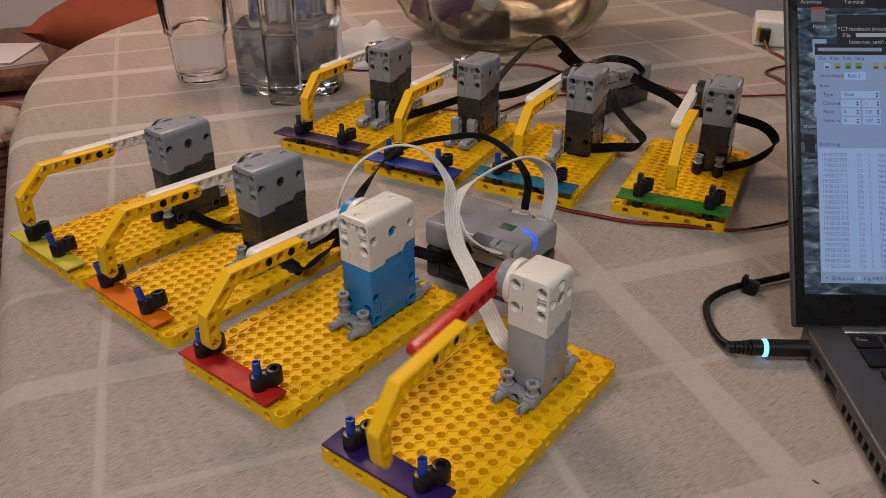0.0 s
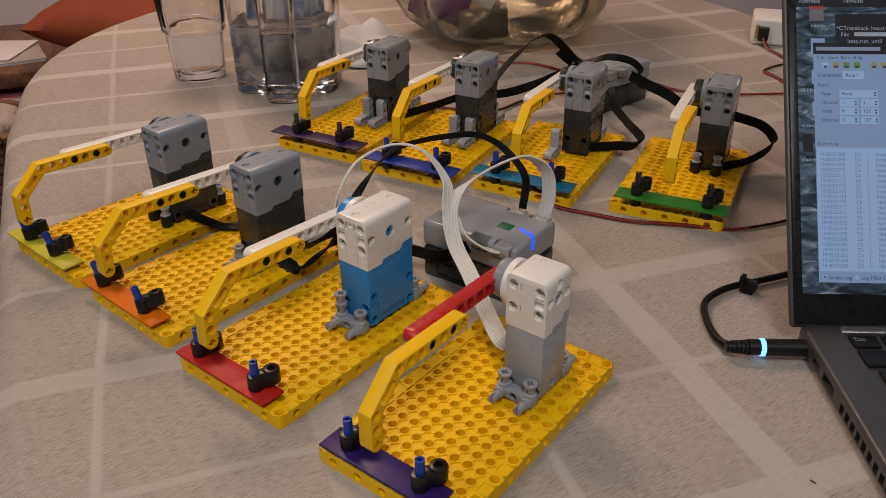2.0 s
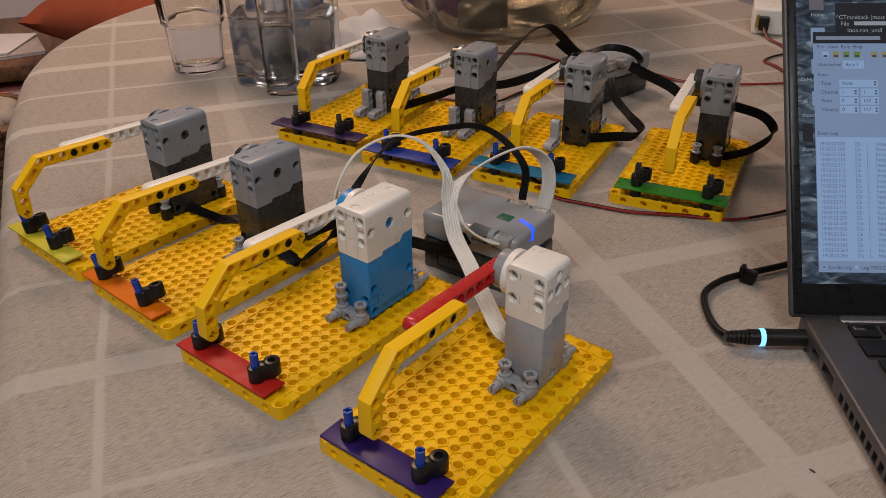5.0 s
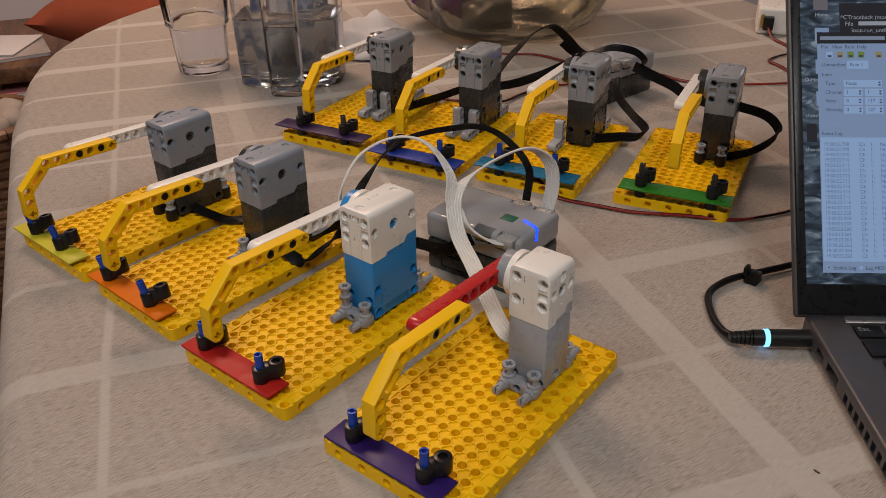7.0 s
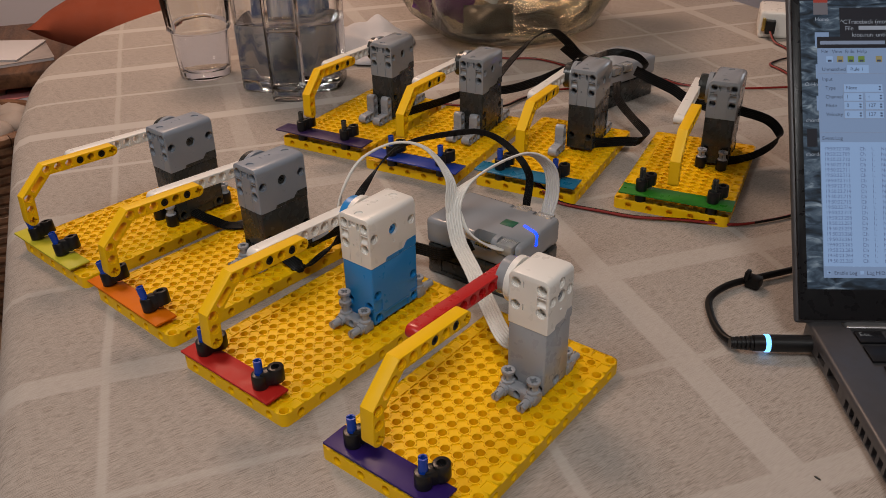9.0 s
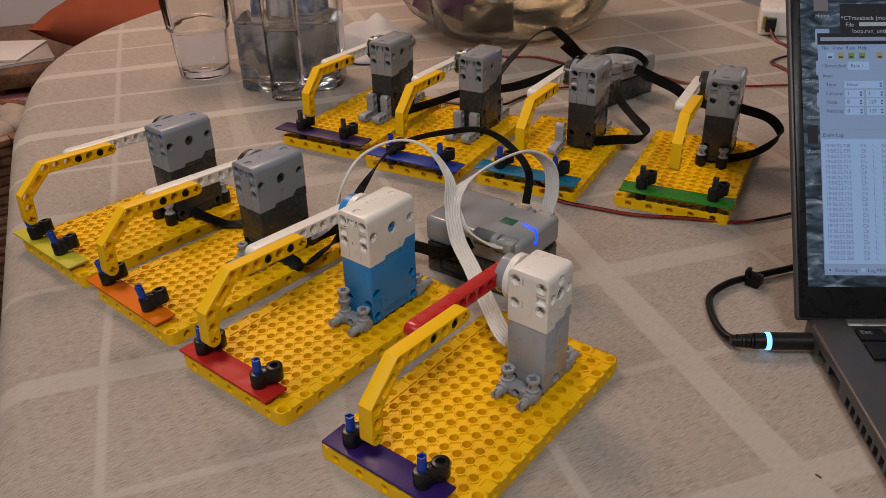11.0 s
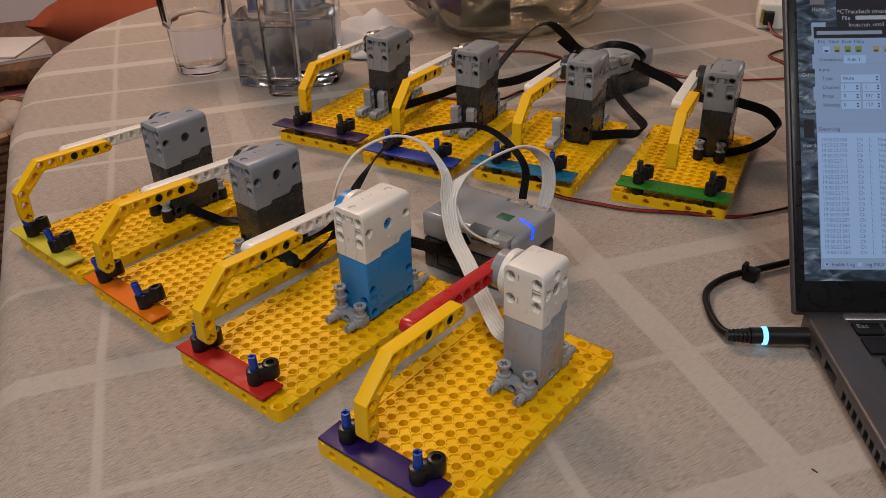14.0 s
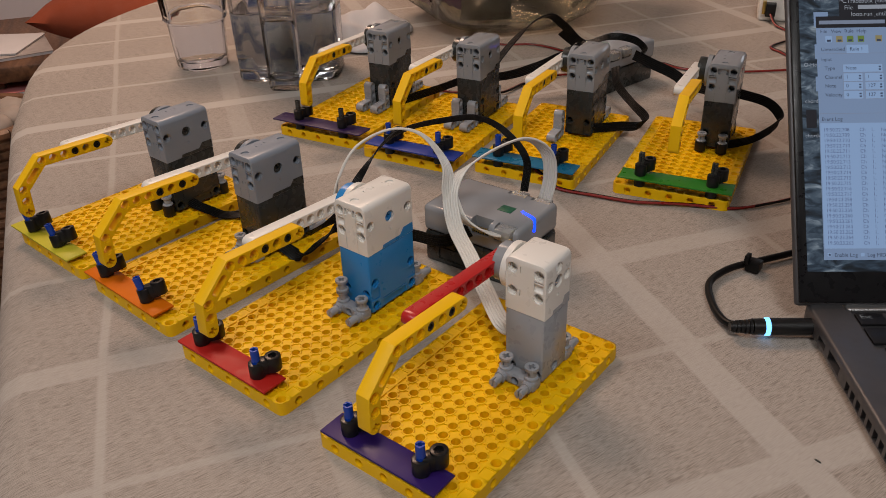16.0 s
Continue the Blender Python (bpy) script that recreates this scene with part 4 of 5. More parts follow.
cable([(-0.140, 0.130, 0.016), (-0.117, 0.140, 0.034), (-0.113, 0.157, 0.055), (-0.107, 0.178, 0.075), (-0.097, 0.193, 0.083), (-0.078, 0.212, 0.087), (-0.062, 0.226, 0.087), (-0.046, 0.234, 0.078), (-0.030, 0.236, 0.061), (-0.026, 0.228, 0.041)],
      [(0.6, 0.4, 0.3)] * 3 + [(0.5, -0.5, 0.6), (0.4, -0.5, 0.75), (0.3, -0.4, 0.8), (0.4, -0.3, 0.7), (0.8, 0, 0.4), (1, 0, 0.1), (1, 0, 0)], 0.0062, CABLEBLACK, "black flat cable arching over to the hub")
cable([(-0.262, 0.378, 0.012), (-0.250, 0.416, 0.014), (-0.243, 0.452, 0.014), (-0.205, 0.473, 0.020), (-0.180, 0.487, 0.030), (-0.166, 0.523, 0.038), (-0.144, 0.545, 0.040)],
      [(0.2, 0.1, 1)] * 5 + [(0.5, -0.5, 0.6)] * 2, 0.0090, CABLEBLACK, "black flat cable running between yellow plates")
cable([(-0.178, 0.405, 0.050), (-0.176, 0.422, 0.061), (-0.175, 0.441, 0.070), (-0.172, 0.465, 0.080), (-0.165, 0.485, 0.083), (-0.155, 0.496, 0.072), (-0.146, 0.508, 0.057), (-0.138, 0.535, 0.044)],
      [(0.8, 0.3, 0.4)] * 3 + [(0.7, -0.2, 0.5), (0.8, 0, 0.4), (0.9, 0.3, 0.3), (0.9, 0.3, 0.3), (1, 0.2, 0)], 0.0090, CABLEBLACK, "black flat cable arching from motor to rear hub")
cable([(-0.155, 0.490, 0.040), (-0.149, 0.499, 0.050), (-0.130, 0.505, 0.058), (-0.112, 0.514, 0.064), (-0.096, 0.527, 0.060), (-0.088, 0.535, 0.051), (-0.094, 0.545, 0.041)],
      [(0.4, 0.7, 0.5)] * 5 + [(0.3, 0.9, 0.1)] * 2, 0.0070, CABLEBLACK, "black flat cable looping above rear hub")
cable([(-0.082, 0.410, 0.014), (-0.074, 0.415, 0.0125), (-0.057, 0.430, 0.013), (-0.043, 0.438, 0.014), (-0.043, 0.453, 0.016), (-0.066, 0.471, 0.020), (-0.091, 0.489, 0.028), (-0.102, 0.505, 0.038)],
      [(0.1, 0.3, 1), (0.1, 0.3, 1), (0.1, 0.2, 1), (0.4, 0.2, 0.8), (0.5, 0.2, 0.7), (0.3, 0.1, 0.9), (0.4, 0.3, 0.8), (0.6, 0.5, 0.5)], 0.0085, CABLEBLACK, "black flat cable bent sharply beside grey motor")
cable([(0.028, 0.440, 0.014), (0.037, 0.447, 0.0125), (0.048, 0.468, 0.012), (0.059, 0.482, 0.020), (0.061, 0.490, 0.028), (0.049, 0.490, 0.038), (0.026, 0.480, 0.045)],
      [(0.3, 0.1, 1)] * 7, 0.0085, CABLEBLACK, "black flat cable looping out from green-key module")
cable([(-0.100, 0.540, 0.041), (-0.079, 0.536, 0.037), (-0.058, 0.539, 0.030), (-0.041, 0.535, 0.025), (-0.010, 0.525, 0.025)],
      [(0.2, 0.3, 1)] * 5, 0.0100, CABLEBLACK, "black flat cable from rear hub to grey motor")


cable([(-0.1580, 0.4960, 0.0660), (-0.1560, 0.4985, 0.0630), (-0.1525, 0.5030, 0.0580), (-0.1490, 0.5080, 0.0530)],
      [(0.75, 0.5, 0.25)] * 4, 0.0085, CABLEBLACK, "black flat cable folded over beside the rear hub")


def pair_wire(points, label, r=0.0011):
    a = part("twin_wire", wire(points, r), REDWIRE, None)
    part("black_core", wire([(x + 0.0012, y + 0.0016, z - 0.0002 if z > 0.003 else z) for x, y, z in points], r), CABLEBLACK, a)
    return tagged(a, label, "cable", "thin power wires")


pair_wire([(-0.092, 0.330, 0.012), (-0.086, 0.326, 0.012), (-0.069, 0.317, 0.008), (-0.050, 0.313, 0.002), (-0.016, 0.319, 0.002), (0.010, 0.3255, 0.002), (0.030, 0.335, 0.0025), (0.045, 0.343, 0.0025), (0.057, 0.349, 0.002), (0.077, 0.359, 0.002), (0.092, 0.377, 0.002), (0.106, 0.400, 0.002), (0.120, 0.437, 0.002)],
          "thin red and black twin wire on tablecloth")
pair_wire([(-0.122, 0.600, 0.012), (-0.117, 0.642, 0.002), (-0.092, 0.637, 0.002), (-0.062, 0.644, 0.002), (-0.027, 0.665, 0.002), (0.015, 0.701, 0.002)], "thin red and black wire behind the modules")
pair_wire([(-0.225, 0.452, 0.004), (-0.208, 0.468, 0.003), (-0.206, 0.505, 0.002), (-0.192, 0.543, 0.002), (-0.160, 0.575, 0.002)], "thin red wire between grey motors")
pair_wire([(-0.302, 0.445, 0.004), (-0.285, 0.436, 0.003), (-0.262, 0.440, 0.002), (-0.240, 0.448, 0.002)], "short thin red wire by grey motor")
pair_wire([(-0.330, 0.600, 0.002), (-0.299, 0.608, 0.002), (-0.277, 0.624, 0.002), (-0.255, 0.627, 0.002), (-0.215, 0.620, 0.002), (-0.150, 0.605, 0.002)], "thin red wire in front of glass bowl")
pair_wire([(-0.073, 0.862, 0.012), (-0.062, 0.850, 0.004), (-0.045, 0.838, 0.002), (-0.025, 0.812, 0.002), (-0.034, 0.783, 0.002), (-0.036, 0.761, 0.002), (-0.018, 0.747, 0.002), (0.012, 0.718, 0.002)], "thin red wire bent in a zigzag")


# ---------------------------------------------------------------- laptop
def text(s, parent, x, y, size, mat, z=0.0004):
    cu = bpy.data.curves.new("text", "FONT")
    cu.body, cu.size = s, size
    cu.materials.append(mat)
    ob = new("text", cu)
    ob.parent = parent
    ob.matrix_basis = pose(x, y, z)
    return ob


def screen_material(name, c, strength=1.0, water=False):
    m = bpy.data.materials.new(name)
    m.use_nodes = True
    nt = m.node_tree
    b = nt.nodes["Principled BSDF"]
    b.inputs["Base Color"].default_value = (0.01, 0.01, 0.012, 1)
    b.inputs["Roughness"].default_value = 0.35
    b.inputs["Specular IOR Level"].default_value = 0.12
    b.inputs["Emission Color"].default_value = (*c, 1)
    b.inputs["Emission Strength"].default_value = strength
    if water:
        tc, mp, nz = nt.nodes.new("ShaderNodeTexCoord"), nt.nodes.new("ShaderNodeMapping"), nt.nodes.new("ShaderNodeTexNoise")
        mp.inputs["Scale"].default_value = (60, 170, 1)
        nz.inputs["Scale"].default_value, nz.inputs["Detail"].default_value, nz.inputs["Distortion"].default_value = 1.0, 6, 1.2
        rp = nt.nodes.new("ShaderNodeValToRGB")
        for p, col in ((0.34, (0.006, 0.009, 0.012)), (0.46, (0.018, 0.030, 0.046)), (0.56, (0.045, 0.066, 0.092)), (0.72, (0.19, 0.23, 0.27))):
            e = rp.color_ramp.elements.new(p)
            e.color = (*col, 1)
        rp.color_ramp.elements.remove(rp.color_ramp.elements[0])
        nt.links.new(tc.outputs["Object"], mp.inputs[0])
        nt.links.new(mp.outputs[0], nz.inputs["Vector"])
        nt.links.new(nz.outputs[0], rp.inputs[0])
        nt.links.new(rp.outputs[0], b.inputs["Emission Color"])
    return m


def laptop():
    lap = thing("laptop", "open grey aluminium laptop with lit screen on tablecloth", "laptop")
    lap.matrix_basis = pose(0.159, 0.2325, 0, 0, 0, 35.44)
    # x along the hinge, -y towards the user
    W_, D_ = 0.322, 0.216
    bm = boxm((0.0075, -D_, 0.0035), (W_, 0.006, 0.0170), bevel=0.0022, seg=3)
    ct = bmesh.new()
    for k in range(14):
        y = -0.0595 - k * 0.0071
        box(ct, (-0.01, y - 0.0044, 0.0055), (0.0110, y, 0.0115))
    box(ct, (-0.01, -0.0500, 0.0065), (0.0120, -0.0345, 0.0125))
    box(ct, (-0.01, -0.0290, 0.0072), (0.0120, -0.0190, 0.0112))
    box(ct, (0.0290, -0.1150, 0.0158), (0.2950, -0.0045, 0.02))
    box(ct, (0.0265, -0.0035, 0.0120), (0.2960, 0.01, 0.02))
    part("base", cut(bm, ct, "base"), ALU, lap, "grey metal keyboard base")
    # dark sheet behind the vents and sockets, in place of their inner shade
    part("slot_shade", boxm((0.0122, -0.170, 0.005), (0.0134, -0.015, 0.014)), SLOTDARK, lap)
    part("hinge_bar", boxm((0.028, -0.0030, 0.0110), (0.295, 0.0052, 0.0172), bevel=0.002, seg=3), shader("satin_hinge", (0.30, 0.30, 0.30), 0.35, metal=0.8), lap)
    for x in (0.02, 0.30):
        for y in (-0.01, -0.20):
            part("rubber_foot", cylm((x, y, 0), (x, y, 0.0036), 0.005, 14), BLACK, lap)
    keys = bmesh.new()
    box(keys, (-0.0077, -0.0072, 0), (0.0077, 0.0072, 0.0016), bevel=0.0006)
    kme = finish(keys, "key")
    fkeys = bmesh.new()
    box(fkeys, (-0.0077, -0.0054, 0), (0.0077, 0.0054, 0.0016), bevel=0.0006)
    fme = finish(fkeys, "key")
    legend = screen_material("key_legend", (0.5, 0.5, 0.5), 0.25)
    for row in range(6):
        y = -0.0125 if row == 0 else -0.0100 - row * 0.0182
        off = (0, 0, 0.004, 0.008, 0.012, 0.0)[row]
        for k in range(14):
            key = part("key", fme if row == 0 else kme, KEYBLACK, lap)
            place(key, 0.0375 + k * 0.0182 + off, y, 0.0163)
            if row == 0 and k == 0:
                text("Esc", key, -0.0060, 0.0, 0.0050, legend, 0.00165)
    part("palm_edge", boxm((0.11, -0.205, 0.0170), (0.215, -0.135, 0.0172), bevel=0.00005, seg=1), shader("touchpad", (0.12, 0.12, 0.125), 0.35, metal=0.4), lap)
    # lid, leaning back 35 degrees
    lid = part("lid", boxm((0.0, 0.0, -0.0062), (W_ + 0.002, 0.215, -0.0012), bevel=0.0022, seg=3), ALU, lap, "thin grey display lid")
    lid.matrix_basis = pose(0, 0.0, 0.0180, 90 - 35, 0, 0)
    frame_bm = boxm((0.0016, 0.0016, -0.0012), (W_, 0.2135, 0.0006), bevel=0.0008, seg=2)
    part("bezel", cut(frame_bm, boxm((0.0066, 0.0196, -0.0002), (W_ - 0.006, 0.206, 0.01)), "bezel"), BEZEL, lid, "black glossy display bezel")
    disp = part("display", boxm((0.0064, 0.0194, -0.0008), (W_ - 0.0058, 0.2062, -0.0001)), screen_material("wallpaper", (0.05, 0.08, 0.12), 1.0, True), lid, "lit display with rocky water wallpaper", smooth=0)
    pale = screen_material("window_grey", (0.150, 0.212, 0.335))
    paler = screen_material("window_field", (0.195, 0.290, 0.465))
    dark = screen_material("title_black", (0.010, 0.010, 0.013))
    ink = screen_material("ink", (0.030, 0.040, 0.070))
    logink = screen_material("log_ink", (0.075, 0.100, 0.190))
    grey = screen_material("text_grey", (0.22, 0.24, 0.28))
    edge = screen_material("field_edge", (0.15, 0.18, 0.25))

    def panel(x0, y0, x1, y1, mat, z=0.0):
        return part("screen_panel", boxm((x0, y0, z), (x1, y1, z + 0.0001)), mat, disp, smooth=0)

    E_ = 0.0555
    panel(0.0064, 0.1935, 0.3, 0.2060, dark)
    text("Activities", disp, 0.0085, 0.1960, 0.0034, grey)
    text("Terminal", disp, 0.0345, 0.1960, 0.0034, grey)
    panel(0.030, 0.1550, 0.24, 0.1890, dark, 0.0001)
    text("^CTraceback (most r", disp, 0.0303, 0.1790, 0.0036, grey)
    text("File", disp, 0.0330, 0.1750, 0.0036, grey)
    panel(0.0410, 0.1752, 0.0600, 0.1776, grey, 0.0003)
    text("loop.run_until", disp, 0.0368, 0.1710, 0.0036, grey)
    # icons on the desktop
    orange = screen_material("icon_red", (0.22, 0.03, 0.02))
    panel(0.0148, 0.1848, 0.0232, 0.1935, screen_material("icon_grey", (0.10, 0.09, 0.10)), 0.0001)
    panel(0.0148, 0.1922, 0.0232, 0.1938, orange, 0.0002)
    text("Home", disp, 0.0155, 0.1808, 0.0032, grey)
    for y in (0.1660, 0.1465, 0.1270):
        panel(0.0152, y - 0.0010, 0.0235, y + 0.0078, pale, 0.0001)
    text("O-Holy", disp, 0.0085, 0.1408, 0.0032, grey)
    text("chordo", disp, 0.0085, 0.1190, 0.0032, grey)
    text("chordo", disp, 0.0080, 0.0985, 0.0032, grey)
    panel(0.0090, 0.1040, 0.0150, 0.1150, dark, 0.0001)
    # the window
    panel(0.0163, 0.0263, 0.24, 0.1640, pale, 0.0003)
    panel(0.0163, 0.1640, 0.24, 0.1710, dark, 0.0003)
    panel(0.0180, 0.1662, 0.0560, 0.1684, edge, 0.0005)
    Z = 0.0006
    for s, x in (("File", 0.0185), ("View", 0.0248), ("Rule", 0.0325), ("Help", 0.0395)):
        text(s, disp, x, 0.1609, 0.0030, ink, Z)
    green, gold = screen_material("icon_green", (0.10, 0.16, 0.03)), screen_material("icon_gold", (0.20, 0.17, 0.08))
    for k, mat in enumerate((paler, gold, green, green, gold, gold, paler)):
        panel(0.0215 + k * 0.0062 + (0.004 if k > 3 else 0), 0.1553, 0.0252 + k * 0.0062 + (0.004 if k > 3 else 0), 0.1590, mat, 0.0004)
        panel(0.0222 + k * 0.0062 + (0.004 if k > 3 else 0), 0.1556, 0.0245 + k * 0.0062 + (0.004 if k > 3 else 0), 0.1568, ink, 0.0005)
    panel(0.0163, 0.1483, 0.24, 0.1485, edge, 0.0004)
    panel(0.0335, 0.1485, 0.0460, 0.1535, paler, 0.0004)
    text("Unmatched", disp, 0.0186, 0.1500, 0.0030, ink, Z)
    text("Rule 1", disp, 0.0352, 0.1500, 0.0030, ink, Z)
    text("Input", disp, 0.0186, 0.1440, 0.0029, ink, Z)
    for s, y in (("Type", 0.1386), ("Channel", 0.1332), ("Note", 0.1280), ("Velocity", 0.1226)):
        text(s, disp, 0.0203, y, 0.0030, ink, Z)
    def field(x0, y, x1, s):
        panel(x0 - 0.0002, y - 0.0016, x1 + 0.0002, y + 0.0034, edge, 0.0004)
        panel(x0, y - 0.0014, x1, y + 0.0032, paler, 0.0005)
        text(s, disp, x0 + 0.0012, y, 0.0030, ink, 0.0008)
        panel(x1 - 0.0022, y + 0.0012, x1 - 0.0010, y + 0.0020, ink, 0.0007)
        panel(x1 - 0.0022, y - 0.0004, x1 - 0.0010, y + 0.0004, ink, 0.0007)
    field(0.0311, 0.1386, 0.0536, "Note")
    for y, s in ((0.1332, "1 1"), (0.1280, "0 127"), (0.1226, "0 127")):
        p, q = s.split()
        field(0.0311, y, 0.0420, p)
        field(0.0435, y, 0.0540, q)
    panel(0.0165, 0.1124, 0.24, 0.1126, edge, 0.0004)
    text("Event Log", disp, 0.0176, 0.1082, 0.0030, ink, Z)
    panel(0.0168, 0.0330, 0.24, 0.1068, paler, 0.0004)
    rows = ["22.708", "22.709", "22.710", "22.710", "22.711", "22.712", "22.713", "22.713", "22.714", "22.715", "22.715", "22.716", "22.717", "23.258", "23.259", "23.259", "23.260", "23.261", "23.263", "23.263", "23.264", "23.265"]
    for k, r in enumerate(rows):
        y = 0.1018 - k * 0.00317
        text("19:50:" + r, disp, 0.0184, y, 0.0029, logink, Z)
        text("Ch", disp, 0.0390, y, 0.0029, logink, Z)
        text("1,", disp, 0.0455, y, 0.0029, logink, Z)
        text("Note", disp, 0.0512, y, 0.0029, logink, Z)
    panel(0.0184, 0.0284, 0.0204, 0.0304, paler, 0.0005)
    panel(0.0189, 0.0288, 0.0200, 0.0299, ink, 0.0006)
    text("Enable Log", disp, 0.0222, 0.0282, 0.0030, ink, Z)
    panel(0.0372, 0.0284, 0.0392, 0.0304, paler, 0.0005)
    text("Log MIDI Clock", disp, 0.0408, 0.0282, 0.0030, ink, Z)
    return lap


laptop()


def power_lead():
    lead = part("power_cable", wire([(0.150, 0.345, 0.004), (0.132, 0.314, 0.004), (0.118, 0.292, 0.004), (0.106, 0.272, 0.004), (0.102, 0.249, 0.004), (0.112, 0.228, 0.004), (0.125, 0.213, 0.005), (0.136, 0.2085, 0.0072)], 0.0023, seg=12), CABLEBLACK, None)
    tagged(lead, "black laptop power cable with blue-lit barrel plug", "power cable")
    d = (Vector((0.1701, 0.2318, 0)) - Vector((0.1343, 0.2064, 0))).normalized()
    o = Vector((0.134, 0.2066, 0.0078))
    at = lambda s: o + d * s
    part("plug_body", cylm(at(0.0195), at(0.0485), 0.0052, 24), BLACK, lead)
    part("plug_neck", cylm(at(0.010), at(0.0165), 0.0048, 24), BLACK, lead)
    part("plug_ring", cylm(at(0.0170), at(0.0192), 0.0053, 24), RINGLED, lead, "glowing pale blue ring")
    for k in range(5):
        part("strain_rib", cylm(at(-0.002 + k * 0.0025), at(-0.0005 + k * 0.0025), 0.0036 + k * 0.0002, 18), BLACK, lead)
    part("strain_core", cylm(at(-0.003), at(0.011), 0.0029, 16), BLACK, lead)
    part("cable_strap", boxm((0.1130, 0.2790, 0.0012), (0.1225, 0.2880, 0.0085), bevel=0.0012), CABLEBLACK, lead)
    part("strap_tail", boxm((0.1125, 0.2770, 0.0072), (0.1155, 0.2835, 0.0135), bevel=0.0008), CABLEBLACK, lead)


power_lead()


# ---------------------------------------------------------------- glasses, bowl and clutter on the far side
def tumbler(x, y, r0, r1, h, wall, water, ridge, label, facets=0, plan=None, turn=0):
    ob = thing("drinking_glass", label, "glass", "glasses on the table")
    prof = [(0.0, 0.0005), (r0 * 0.9, 0.0), (r0, 0.003)]
    rr = lambda z: r0 + (r1 - r0) * (z / h)
    if ridge:
        prof += [(rr(ridge) - 0.002, ridge - 0.004), (rr(ridge) + 0.0018, ridge), (rr(ridge) + 0.0012, ridge + 0.003)]
    prof += [(rr(h * 0.8) + (0.001 if ridge else 0), h * 0.8), (r1, h), (r1 - wall * 0.6, h + 0.0006), (r1 - wall, h)]
    base = 0.010
    prof += [(rr(h * 0.5) - wall, h * 0.5), (r0 - wall * 1.1, base + 0.004), (r0 * 0.6, base), (0.0, base)]
    lob = (lambda t, z: 1 + 0.012 * math.cos(facets * t)) if facets else None
    def shaped(bm):
        if plan:
            bmesh.ops.scale(bm, vec=(1, plan, 1), verts=bm.verts)
        return bm
    if plan:
        lob = lambda t, z: (abs(math.cos(t)) ** 5 + abs(math.sin(t)) ** 5) ** -0.2
    part("vessel", shaped(lathe(prof, 64, lob)), GLASS, ob, smooth=50)
    if water:
        w = lathe([(0.0, base + 0.0004), (r0 * 0.6, base + 0.0004), (r0 - wall * 1.1 + 0.0003, base + 0.0044), (rr(water) - wall + 0.0003, water - 0.001), (rr(water) - wall + 0.0006, water), (rr(water) - wall - 0.001, water - 0.0006), (0.0, water - 0.0006)], 64, lob)
        part("water", shaped(w), WATER, ob, "clear still water", smooth=50)
    ob.matrix_basis = pose(x, y, 0, 0, 0, turn)
    return ob


tumbler(-0.5560, 0.3620, 0.0290, 0.0405, 0.130, 0.0017, 0, 0.0560, "empty clear tumbler with a raised ring", 12)
tumbler(-0.4455, 0.4010, 0.0555, 0.0590, 0.170, 0.0015, 0.0740, 0, "wide flat-sided clear pitcher half full of water", 0, 0.64, 35.6)
tumbler(-0.4120, 0.3600, 0.0175, 0.0185, 0.160, 0.0016, 0.0740, 0, "narrow flat-sided clear glass with water", 0, 0.56, 35.6)


